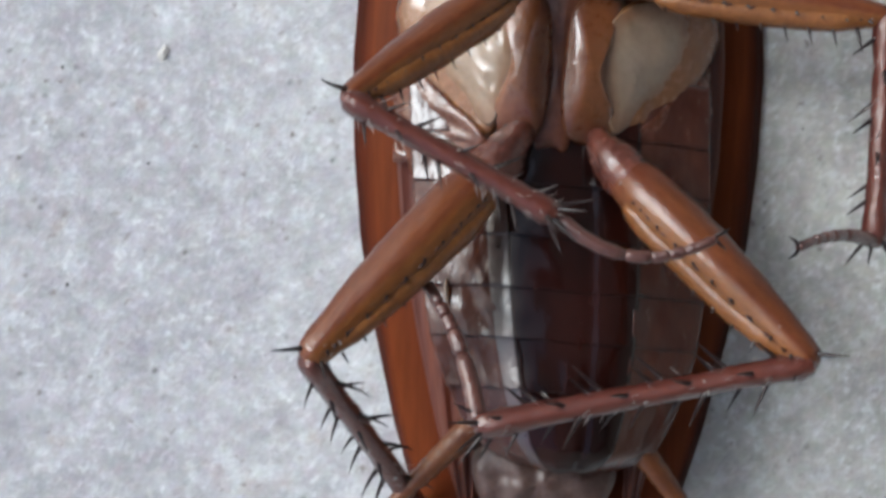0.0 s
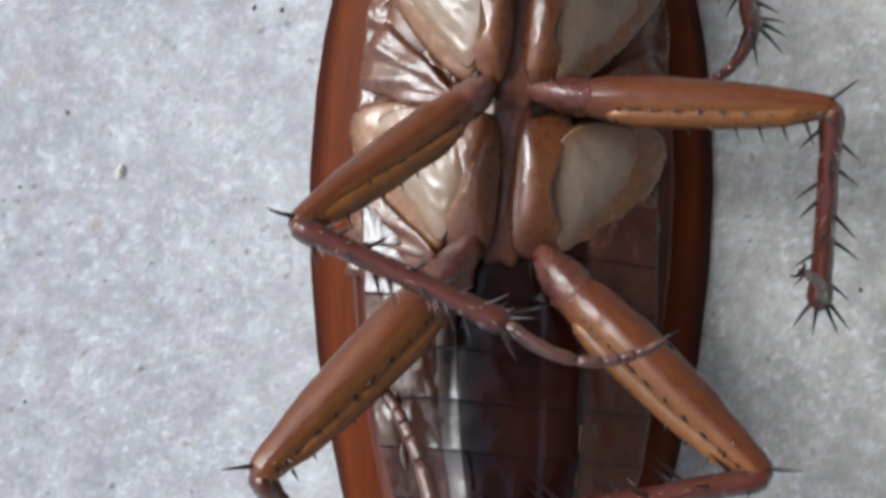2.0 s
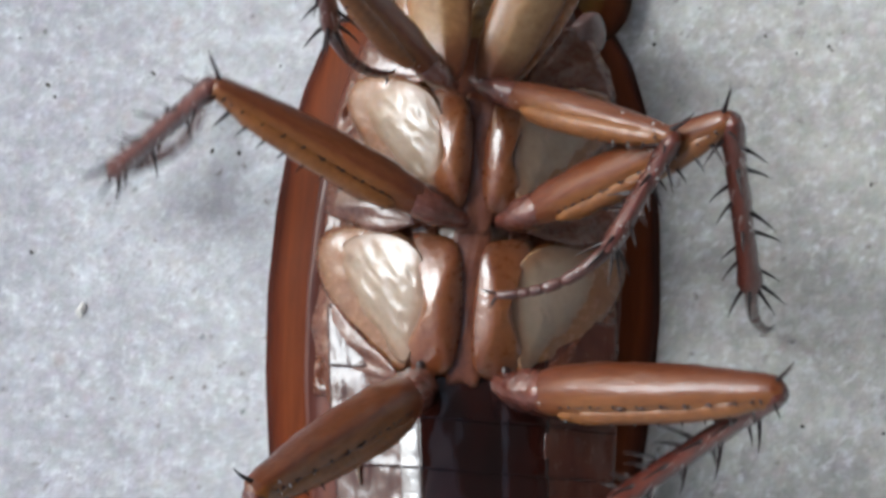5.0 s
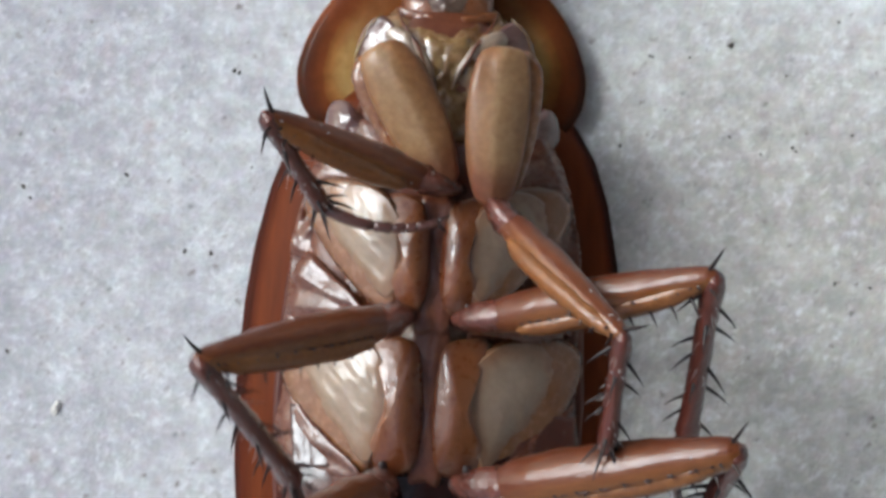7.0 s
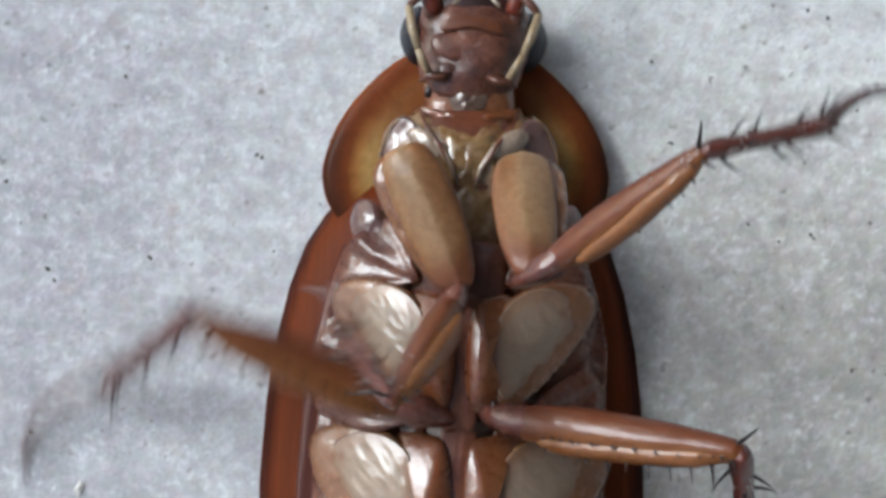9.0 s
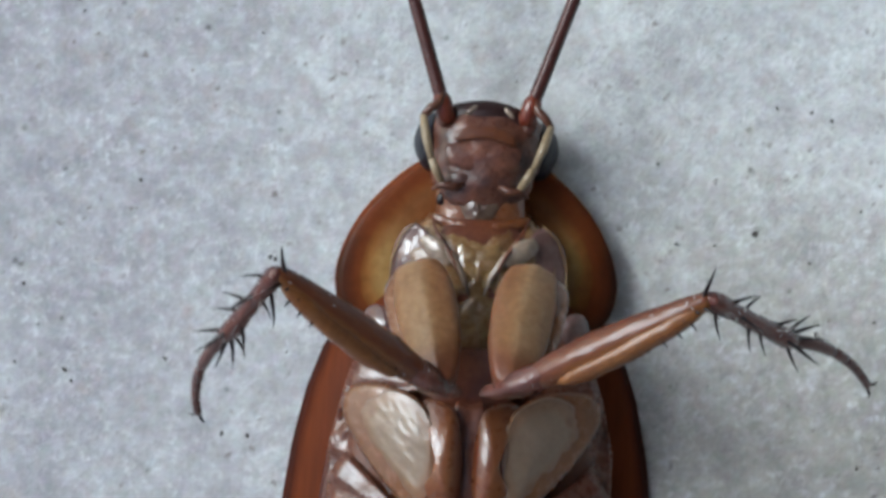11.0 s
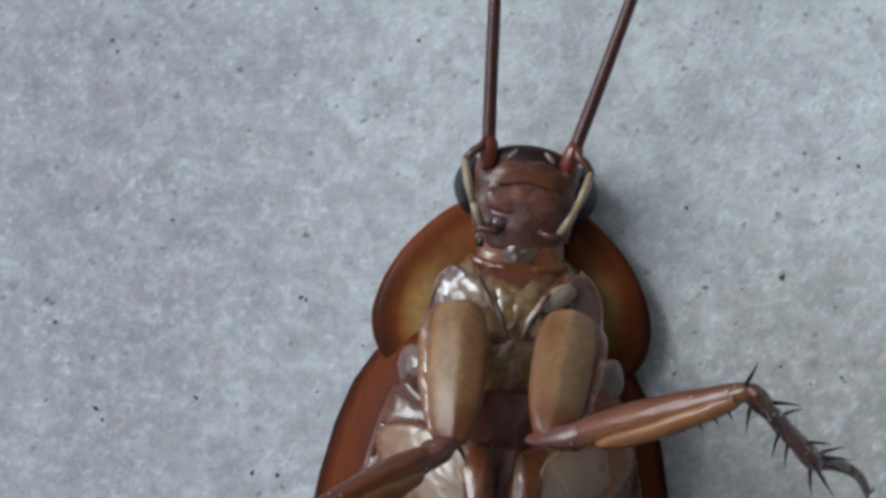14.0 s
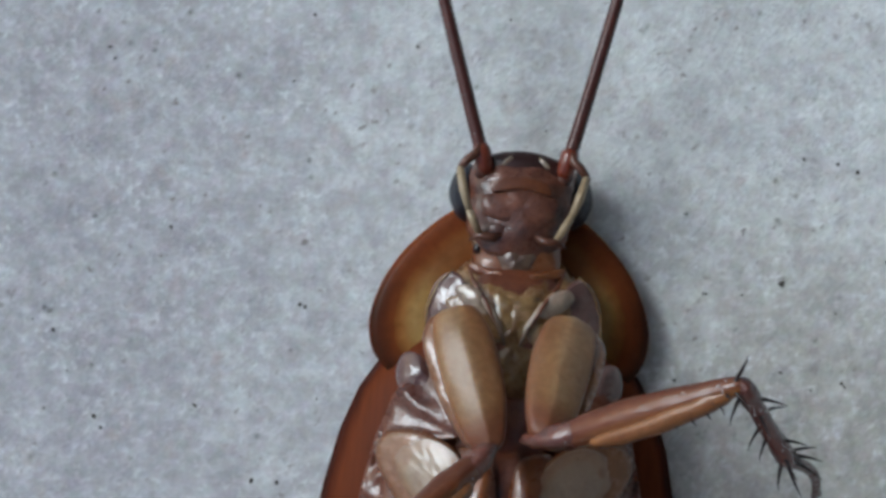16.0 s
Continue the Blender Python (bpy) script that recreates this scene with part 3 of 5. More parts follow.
def spine_mesh():
    bm = bar(bmesh.new(), [(0, -0.05, 0), (0, 0.12, 0.0), (0, 0.4, 0.02), (0, 0.75, 0.10), (0, 1.0, 0.22)], [0.085, 0.075, 0.055, 0.03, 0.004], 7)
    bmesh.ops.scale(bm, vec=(MM, MM, MM), verts=bm.verts)
    me = bpy.data.meshes.new("spine")
    bm.to_mesh(me)
    bm.free()
    for f in me.polygons:
        f.use_smooth = True
    me.materials.append(SPINE)
    return me


SPINE_MESH = spine_mesh()


def spine(parent, at, way, length):
    """A dark bristle set at a place on a segment."""
    ob = new("spine", SPINE_MESH)
    ob.parent = parent
    turn = Vector(way).to_track_quat("Y", "Z").to_matrix().to_4x4()
    ob.matrix_local = Matrix.Translation(Vector(at) * MM) @ turn @ Matrix.Diagonal((max(0.75, length ** 0.5), length, length, 1))
    return ob


def leg(kind, side):
    lf, lt, la = LENGTHS[kind]
    g, gt = GIRTH[kind]
    rng = random.Random(len(kind) * 7 + side)
    parts = {}
    if kind == "front":
        sec = [(-0.7, 0.35, 0.14, 0, -0.15), (-0.55, 0.68, 0.28, 0, -0.12), (-0.15, 0.82, 0.42, 0, -0.1), (0.5, 0.93, 0.52, 0, -0.08), (1.2, 0.98, 0.58, 0, -0.08), (2.4, 0.95, 0.58, 0, -0.05), (3.3, 0.82, 0.50, 0, 0), (4.0, 0.66, 0.42, 0, 0), (4.45, 0.50, 0.34, 0, 0), (4.62, 0.25, 0.2, 0, 0)]
        bm = bmesh.new()
        rim = bm.verts.layers.float.new("rim")
        rows = []
        for y, a, b, c, d in sec:
            row = []
            # flat outer and inner facets that meet in a crest off the middle line
            for px, pz, m in ((1.12, 0, 1), (1.06, 0.45, 0.75), (0.84, 0.74, 0.55), (0.58, 0.92, 0.4), (0.34, 1.02, 0.2), (0.16, 1.08, 0), (-0.06, 1.0, 0), (-0.42, 0.76, 0.05), (-0.74, 0.42, 0.15), (-0.95, 0, 0.8), (-0.7, -1.9, 1), (0, -2.3, 1), (0.8, -1.9, 1)):
                v = bm.verts.new((c + side * a * 1.12 * px + 0.06 * noise.noise(Vector((px * 2, y * 1.1, side))), y, d + b * pz + 0.10 * noise.noise(Vector((px * 2.5, y * 1.2, 5 + side)))))
                v[rim] = m
                row.append(v)
            rows.append(row)
        for ra, rb in zip(rows, rows[1:]):
            for i in range(13):
                bm.faces.new((ra[i], ra[(i + 1) % 13], rb[(i + 1) % 13], rb[i]))
        bm.faces.new(rows[0]), bm.faces.new(rows[-1])
        parts["coxa"] = part("coxa", bm, FRONT_COXA, roach, "long pale tan front coxa")
        parts["coxa"].modifiers.new("round", "SUBSURF").levels = 2
        parts["coxa"].modifiers["round"].render_levels = 2
        part("coxal_flange", dome([(-side * x, y) for x, y in ((0.5, -0.5), (1.15, -0.2), (1.3, 0.6), (1.28, 1.6), (1.12, 2.8), (0.8, 3.9), (0.4, 4.2), (0.3, 2.0))], -0.35, 0.22, skirt=0.3, rings=8, dent=dimple(0.08)), FLANGE, parts["coxa"], "translucent outer margin of the coxa")
    # femur: a flattened spindle with a groove along its lower side
    prof = [(0.5, 0.45), (0.8, 0.66), (1.4, 0.83), (2.2, 0.96), (2.9, 1.0), (lf * 0.5, 0.98), (lf * 0.68, 0.88), (lf * 0.84, 0.72), (lf - 0.5, 0.6), (lf - 0.12, 0.5), (lf + 0.14, 0.25)]
    femur = part("femur", loft([(y, g * 0.98 * w, g * 0.8 * w, 0, 0) for y, w in prof], 24, ridge=0.12, tint=side, lump=0.07, fine=40), FEMUR, roach, "amber brown femur")
    part("trochanter", loft([(-1.3, g * 0.2, 0.15, -side * 0.2, -0.75), (-1.0, g * 0.42, 0.3, -side * 0.18, -0.62), (-0.45, g * 0.58, 0.42, -side * 0.1, -0.32), (0.1, g * 0.66, 0.46, -side * 0.05, -0.08), (0.7, g * 0.72, 0.5, 0, -0.02), (1.1, g * 0.74, g * 0.62, 0, 0.0), (1.6, g * 0.5, g * 0.45, 0, 0.0)], 18, ridge=0.2, crest=4, lump=0.25, fine=16), TROCHANTER, femur, "dark red-brown trochanter")
    part("keel", loft([(1.5, 0.08, 0.15, side * g * 0.62, 0.0), (1.9, 0.27, 0.38, side * g * 0.70, 0.10), (2.8, 0.36, 0.46, side * g * 0.74, 0.12), (lf * 0.6, 0.40, 0.44, side * g * 0.64, 0.13), (lf - 1.4, 0.36, 0.38, side * g * 0.44, 0.12), (lf - 0.6, 0.25, 0.27, side * g * 0.30, 0.06), (lf - 0.1, 0.06, 0.1, side * g * 0.2, 0.0)], 14, lump=0.12, fine=34), KEEL, femur, "pale amber lower edge of the femur")
    # row of dark teeth along the groove between femur and keel
    bm = bmesh.new()
    n, trail = 9, []
    for k in range(n * 4 + 1):
        y = 2.0 + (lf - 2.7) * k / (n * 4)
        w = along([(a, b) for a, b in prof], y)
        trail.append((side * (g * 0.52 * w + 0.03 * rng.uniform(-1, 1)), y, g * 0.68 * w + 0.02))
    bar(bm, trail, [0.008 + 0.07 * (k % 4 == 0) * rng.uniform(0.3, 1.2) for k in range(len(trail))], 5)
    part("serration", bm, TOOTH, femur, "row of tiny dark teeth along the groove")
    for k in range(9):
        y = 2.0 + (lf - 2.8) * k / 8
        w = along([(a, b) for a, b in prof], y)
        long = {"front": 0.28, "mid": 0.62, "hind": 0.36}[kind] * (0.35 + 0.9 * k / 8) * rng.uniform(0.8, 1.1)
        spine(femur, (side * (g * 0.80 * w + 0.16), y, 0.28), (side * 1.0, 0.4, 0.5 * rng.uniform(-0.6, 1)), long)
        spine(femur, (side * g * 0.45 * w, y + 0.3, g * 0.72 * w), (side * 0.7, 0.9, 0.55), 0.26)
    spine(femur, (-side * g * 0.3, lf - 0.1, 0.12), (-side * 0.6, 0.8, 0.2), 1.15)
    spine(femur, (side * g * 0.3, lf - 0.25, 0.15), (side * 0.7, 0.6, 0.35), 0.8)
    # tibia: slimmer, rough with long spines on all sides
    prof = [(-0.18, 0.35), (0.0, 0.85), (0.35, 1.0), (lt * 0.3, 0.88), (lt * 0.7, 0.92), (lt - 0.3, 1.05), (lt, 0.85), (lt + 0.14, 0.35)]
    tibia = part("tibia", loft([(y, gt * w, gt * w * 1.1, 0, 0) for y, w in prof], 14, ridge=0.1, lump=0.18, fine=36), TIBIA, roach, "reddish brown spiny tibia")
    count = {"front": 9, "mid": 13, "hind": 24}[kind]
    for k in range(count):
        y = lt * (0.1 + 0.86 * (k / (count - 1)))
        a = (0.2, 2.7, 1.3, 3.6, -0.3)[k % 5] + rng.uniform(-0.25, 0.25)
        spine(tibia, (0.85 * gt * math.cos(a), y, 0.85 * gt * math.sin(a)), (math.cos(a), 0.75, math.sin(a) * 0.8), rng.uniform(0.7, 1.1) * (1.1 if kind == "hind" else 1))
    for a in (0.1, 1.2, 2.2, 3.2):
        spine(tibia, (0.7 * gt * math.cos(a), lt - 0.1, 0.7 * gt * math.sin(a)), (0.8 * math.cos(a), 1.0, 0.5 * math.sin(a)), rng.uniform(0.9, 1.3))
    bm = bmesh.new()
    for k in range(40):
        a, y = rng.uniform(0, 6.28), rng.uniform(0.2, lt)
        root = Vector((0.9 * gt * math.cos(a), y, gt * math.sin(a)))
        tip = root + Vector((math.cos(a), 0.8, math.sin(a))).normalized() * rng.uniform(0.2, 0.5) * (1.5 if k % 6 == 0 else 1)
        bar(bm, [root, (root + tip) / 2 + Vector((0, 0.02, 0.02)), tip], [0.014, 0.011, 0.003], 3)
    part("hairs", bm, LINT, tibia, "fine pale hairs")
    # tarsus: a long first joint, short ones, and two claws
    bm = bmesh.new()
    joints, bend = [0, 0.46, 0.62, 0.73, 0.82, 1.0], 0.10
    bow = {"front": -0.4 * side, "mid": 0.85 if side < 0 else 0.3, "hind": 0.3 * side}[kind]
    for a, b in zip(joints, joints[1:]):
        fs = [a + (b - a) * f for f in (0, 0.12, 0.35, 0.65, 0.88, 1.0)]
        pts = [(bow * 4 * f * (1 - f), la * f, -la * bend * f * f) for f in fs]
        bar(bm, pts, [(0.24 - 0.10 * f) * q * (1.3 if kind == "hind" else 1) for f, q in zip(fs, (0.75, 0.98, 1.0, 1.0, 1.06, 0.7))], 10)
    tarsus = part("tarsus", bm, TARSUS, roach, "thin jointed tarsus")
    for s in (-1, 1):
        part("claw", bar(bmesh.new(), [(0, la * 0.98, -la * 0.1), (s * 0.2, la * 0.98 + 0.28, -la * 0.1), (s * 0.32, la * 0.98 + 0.42, -la * 0.1 - 0.15)], [0.07, 0.05, 0.012], 6), SPINE, tarsus)
    # pale dust caught on the upper sides
    for limb, long, wide in ((femur, lf, g * 0.8), (tibia, lt, gt)):
        bm = bmesh.new()
        for k in range(14 if limb is femur else 7):
            a, y = rng.uniform(0.3, 2.84), rng.uniform(0.12, 0.97) * long
            at = Matrix.Translation((wide * 0.95 * math.cos(a), y, wide * (0.8 if limb is femur else 1.0) * math.sin(a) + 0.03)) @ Matrix.Rotation(rng.uniform(0, 3), 4, "Z")
            s = rng.uniform(0.015, 0.035)
            bmesh.ops.create_icosphere(bm, subdivisions=1, radius=1, matrix=at @ Matrix.Diagonal((s * rng.uniform(1, 3), s, s, 1)))
        part("dust", bm, LINT, limb, "specks of pale dust")
    parts.update(femur=femur, tibia=tibia, tarsus=tarsus)
    return parts


LEGS = {(kind, side): leg(kind, side) for kind in ("front", "mid", "hind") for side in (-1, 1)}


# ---- breast, neck and head ----
def sheet(name, edge, vs, top, amp, freq, mat, label, across=26, down=60, seed=0.0):
    """A thin crumpled skin: edge(v) gives its inner and outer x, top(s, v) its height."""
    bm = bmesh.new()
    rows = []
    for k in range(down + 1):
        v = vs[0] + (vs[1] - vs[0]) * k / down
        a, b = edge(v)
        row = []
        for i in range(across + 1):
            s = i / across
            x = a + (b - a) * s
            q = Vector((x * freq, v * freq, seed))
            crease = 1 - 2 * abs(noise.noise(q)) + 0.5 * (1 - 2 * abs(noise.noise(q * 2.1 + Vector((5, 1, 0)))))
            row.append(bm.verts.new((x, v, top(s, v) + amp * (crease - 0.9))))
        rows.append(row)
    for a, b in zip(rows, rows[1:]):
        for i in range(across):
            bm.faces.new((a[i], a[i + 1], b[i + 1], b[i]))
    ob = part(name, bm, mat, roach, label)
    ob.modifiers.new("thick", "SOLIDIFY").thickness = 0.06 * MM
    return ob


def plate(name, points, z0, height, mat, label, side=1, slope=0.35, skirt=0.3, x0=0.6, k=0.07):
    return part(name, dome([(side * x, y) for x, y in points], z0, height, skirt=skirt, power=2.4, rings=8, slope=slope, x0=x0, dent=dimple(k)), mat, roach, label)


def fan(apex, rim, zig, side):
    """Shiny pleats of skin that run together at a leg joint."""
    bm = bmesh.new()
    top = bm.verts.new((side * apex[0], apex[1], apex[2]))
    pts = []
    for p, q, lift in zip(rim, rim[1:], zig):
        a, b = Vector(p), Vector(q)
        pts += [a, a * 0.35 + b * 0.65 + Vector((0, 0, 0.45 * lift))]
    pts.append(Vector(rim[-1]))
    mids = [bm.verts.new((side * (p.x * 0.55 + apex[0] * 0.45), p.y * 0.55 + apex[1] * 0.45, p.z * 0.55 + apex[2] * 0.45 + 0.10)) for p in pts]
    ends = [bm.verts.new((side * p.x, p.y, p.z)) for p in pts]
    for k in range(len(pts) - 1):
        bm.faces.new((top, mids[k], mids[k + 1]))
        bm.faces.new((mids[k], ends[k], ends[k + 1], mids[k + 1]))
    bmesh.ops.triangulate(bm, faces=bm.faces)
    bmesh.ops.subdivide_edges(bm, edges=bm.edges[:], cuts=3, use_grid_fill=True)
    for v in bm.verts:
        q = v.co * 0.8 + Vector((apex[1], 0, side))
        v.co.z += 0.22 * (0.4 - abs(noise.noise(q * 0.8))) + 0.06 * noise.noise(q * 2.0)
        v.co.x += 0.12 * noise.noise(q * 1.4 + Vector((3, 0, 0)))
        v.co.y += 0.15 * noise.noise(q * 1.4 + Vector((0, 7, 0)))
    ob = part("side_fold", bm, MEMBRANE, roach, "shiny pleated brown skin fold")
    ob.modifiers.new("thick", "SOLIDIFY").thickness = 0.05 * MM
    return ob


def breast():
    sheet("breast_skin", lambda v: (-0.3 - 2.45 * max(0, 1 - ((v - 8) / 3.05) ** 2) ** 0.5, 0.3 + 2.45 * max(0, 1 - ((v - 8) / 3.05) ** 2) ** 0.5), (5.0, 11.0), lambda s, v: 3.15 - 3.2 * (s - 0.5) ** 2 + 0.2 * max(0, 7.4 - v) - 0.9 * ((v - 8) / 3.0) ** 6 - 0.4 * max(0, v - 8.8), 0.18, 1.1, BREAST, "brown crumpled breast skin with tan blotches", 40, 50, 2.0)
    plate("sternum", [(-0.8, 9.3), (0, 9.15), (0.8, 9.3), (0.75, 8.6), (0.35, 7.9), (0, 7.6), (-0.35, 7.9), (-0.75, 8.6)], 3.08, 0.07, STERNUM, "yellowish breast plate", k=0.14)
    plate("sternum", [(-0.8, 7.2), (0.8, 7.2), (0.75, 6.4), (0.45, 5.6), (-0.45, 5.6), (-0.75, 6.4)], 3.1, 0.08, STERNUM, "tan breast plate", k=0.12)
    part("neck", loft([(9.4, 1.7, 0.5, 0, 1.9), (10.2, 1.6, 0.7, 0, 1.8), (10.9, 1.6, 0.8, 0, 1.8), (11.6, 1.5, 0.8, 0, 1.9)], 18, lump=0.1, fine=20), COXA, roach, "amber brown wrinkled neck")
    for side in (-1, 1):
        sheet("flank_skin", lambda v: (side * 1.2, side * min(5.05, along(HALF, v) - 1.35)), (-6.6, 6.5), lambda s, v: 3.35 - 1.75 * s ** 1.2 - 0.14 * max(0, v - 4), 0.26, 1.0, MEMBRANE, "shiny translucent brown flank skin", 34, 90, 3.0 * side)
        plate("shoulder_plate", [(2.85, 7.2), (3.15, 8.4), (2.9, 9.5), (2.3, 10.0), (1.8, 9.6), (1.85, 8.6), (2.1, 7.5)], 2.7, 0.10, SILVER, "translucent plate beside the front coxa", side, 0.5, x0=1.7, k=0.10)
        part("plate_edge", bar(bmesh.new(), [(side * x, y, z) for x, y, z in ((2.8, 7.1, 2.2), (3.12, 8.0, 2.15), (3.1, 8.7, 2.15), (2.75, 9.6, 2.3), (2.2, 10.1, 2.6))], [0.02, 0.04, 0.045, 0.035, 0.02], 7), STERNUM, roach, "pale raised plate edge")
        part("breast_ridge", bar(bmesh.new(), [(side * 1.35, 9.35, 3.0), (side * 0.95, 8.9, 3.16), (side * 0.5, 8.2, 3.2), (side * 0.25, 7.5, 3.15)], [0.06, 0.15, 0.12, 0.04], 9), CREAM, roach, "pale glossy breast ridge")
        plate("shoulder_lobe", [(3.9, 6.9), (3.3, 7.0), (2.7, 6.3), (2.5, 5.4), (3.2, 5.3), (4.0, 5.9)], 2.7, 0.35, SILVER, "glossy silvery lobe behind the shield", side, 0.4, x0=2.5, k=0.10)
        plate("joint_plate", [(0.95, 8.55), (1.7, 8.8), (2.1, 9.3), (1.8, 9.6), (1.15, 9.3)], 3.3, 0.14, CREAM, "whitish joint plate", side)
        part("strut", bar(bmesh.new(), [(side * 0.45, 7.9, 3.2), (side * 0.95, 8.9, 3.32), (side * 1.5, 9.7, 2.75), (side * 1.75, 10.3, 2.4)], [0.03, 0.07, 0.07, 0.03]), THORAX, roach, "dark hinge strut")
        plate("neck_fold", [(0.1, 9.7), (0.9, 9.85), (1.6, 10.05), (1.7, 10.35), (0.9, 10.2), (0.1, 10.05)], 2.6, 0.1, COXA, "amber fold below the neck", side)
        fan((1.5, 4.2, 3.85), [(1.9, 6.2, 3.1), (3.3, 6.5, 2.5), (4.2, 5.2, 2.35), (4.5, 4.2, 2.4), (3.4, 3.8, 3.0)], (0.25, 0.5, 0.2, 0.35), side)
        fan((1.7, -0.6, 4.05), [(4.4, 1.8, 2.2), (5.0, 0.7, 2.0), (5.05, -0.4, 2.0), (3.4, -1.1, 2.8)], (0.45, 0.2, 0.4), side)
        fan((1.9, -5.8, 4.0), [(5.1, -2.9, 1.9), (5.2, -4.4, 1.8), (4.9, -5.7, 1.9), (3.0, -6.4, 2.9)], (0.2, 0.45, 0.3), side)
        plate("joint_lobe", [(0.08, 4.95), (0.7, 5.15), (1.25, 4.8), (1.35, 4.1), (0.9, 3.5), (0.3, 3.5), (0.06, 4.1)], 3.60, 0.07, BREAST, "pale tan joint lobe", side)
        plate("joint_lobe", [(-0.1, -0.25), (0.9, -0.3), (1.25, -0.75), (0.7, -1.25), (-0.1, -1.2)], 3.4, 0.08, LOBE, "whitish joint lobe", side)
        for x, y, z in ((1.2, 0.1, 4.32), (1.4, -5.3, 4.05)):
            part("hinge_pit", dome([(side * (x - 0.12), y - 0.14), (side * (x + 0.12), y - 0.16), (side * (x + 0.14), y + 0.12), (side * (x - 0.1), y + 0.16)], z, 0.06, skirt=0.2), SPINE, roach, "black hinge pit of the coxa")


breast()
part("spiracle", dome([(-1.6, 10.75), (-1.3, 10.7), (-1.25, 11.05), (-1.5, 11.15)], 2.12, 0.12, skirt=0.4), SPINE, roach, "black glossy breathing hole")
part("spiracle_rim", bar(bmesh.new(), [(-1.62, 11.0, 2.1), (-1.45, 11.22, 2.12), (-1.2, 11.05, 2.15), (-1.22, 10.8, 2.15)], [0.02, 0.04, 0.05, 0.02], 6), CREAM, roach, "white rim of the breathing hole")
HEAD_AT = (-0.05, 10.95, 1.75)


def head():
    h = part("head", loft([(-0.3, 1.2, 0.8, 0, 0.1), (0.4, 1.7, 1.15, 0, 0.1), (1.3, 1.95, 1.3, 0, 0.0), (2.2, 2.05, 1.25, 0, -0.1), (2.9, 1.85, 1.0, 0, -0.15), (3.3, 1.35, 0.65, 0, -0.2), (3.5, 0.7, 0.3, 0, -0.25)], 40, lump=0.08, fine=40), FACE, roach, "dark reddish brown head")
    part("brow", dome([(-1.6, 2.6), (-1.3, 3.2), (0, 3.5), (1.3, 3.2), (1.6, 2.6), (0.9, 2.75), (0, 2.85), (-0.9, 2.75)], 0.55, 0.3, skirt=0.5), VERTEX, h, "blackish brow")
    part("clypeus", dome([(-1.1, 1.95), (-0.9, 2.35), (0, 2.55), (0.9, 2.35), (1.1, 1.95), (0.6, 2.0), (0, 2.08), (-0.6, 2.0)], 1.2, 0.09, skirt=0.4), CLYPEUS, h, "orange brown band across the face")
    part("labrum", dome([(-1.25, 1.15), (-1.3, 1.8), (0, 2.0), (1.3, 1.8), (1.25, 1.15), (0.5, 0.9), (-0.5, 0.9)], 1.12, 0.2, skirt=0.5, dent=dimple(0.08)), FACE, h, "glossy dark labrum")
    for side in (-1, 1):
        part("eye", dome([(side * x, y) for x, y in ((1.75, 0.9), (2.25, 1.05), (2.6, 1.8), (2.45, 2.55), (1.95, 3.0), (1.6, 2.4), (1.55, 1.6))], -0.5, 0.95, skirt=0.5), EYE, h, "black compound eye")
        part("mandible", dome([(side * x, y) for x, y in ((0.1, 0.9), (0.9, 1.0), (1.3, 0.6), (0.9, 0.15), (0.1, 0.35))], 0.95, 0.25), FACE, h, "dark jaw")
        part("socket", loft([(2.4, 0.15, 0.15, side * 1.5, 0.6), (2.6, 0.28, 0.22, side * 1.5, 0.6), (2.9, 0.28, 0.22, side * 1.52, 0.57), (3.05, 0.2, 0.16, side * 1.52, 0.55)], 12), FACE, h)
        # long pale palp bent back along the face
        bm = bar(bmesh.new(), [(side * 1.3, 0.3, 1.1), (side * 1.6, 0.8, 1.45), (side * 1.8, 1.2, 1.5)], [0.12, 0.16, 0.13])
        bar(bm, [(side * 1.8, 1.2, 1.5), (side * 2.05, 1.9, 1.45), (side * 2.25, 2.7, 1.25)], [0.12, 0.17, 0.14])
        part("palp", bm, PALP, h, "cream jointed palp")
        part("palp_tip", bar(bmesh.new(), [(side * 2.25, 2.7, 1.25), (side * 2.0, 3.0, 1.2), (side * 1.72, 3.25, 1.15), (side * 1.6, 3.6, 1.1)], [0.12, 0.17, 0.16, 0.05]), PALP_TIP, h, "brown palp tip")
        part("small_palp", bar(bmesh.new(), [(side * 0.6, 0.45, 1.1), (side * 1.0, 0.3, 1.25), (side * 1.4, 0.35, 1.2), (side * 1.7, 0.15, 1.05)], [0.10, 0.15, 0.13, 0.06]), PALP_TIP, h, "short brown palp")
        part("jaw_lobe", dome([(side * x, y) for x, y in ((0.05, 0.3), (0.7, 0.2), (0.9, -0.5), (0.4, -1.0), (0.05, -0.7))], 0.55, 0.18, dent=dimple(0.15)), JAW, h, "brown lower jaw lobe")
    for x in (-0.58, 0.72):
        lean = 0.2 if x < 0 else -0.2
        part("brow_mark", bar(bmesh.new(), [(x - lean, 2.92, 0.78), (x - 0.5 * lean, 3.02, 0.80), (x + 0.5 * lean, 3.2, 0.72), (x + lean, 3.3, 0.64)], [0.03, 0.09, 0.09, 0.03], 8), CREAM, h, "cream dash on the brow")
    part("labium", dome([(-0.75, 0.0), (0, 0.15), (0.75, 0.0), (0.45, -0.75), (0, -1.15), (-0.45, -0.75)], 0.75, 0.2, dent=dimple(0.12)), LOBE, h, "pale grey-brown triangular lower lip")
    h.matrix_local = pose(*(c * MM for c in HEAD_AT))
    return h


HEAD = head()


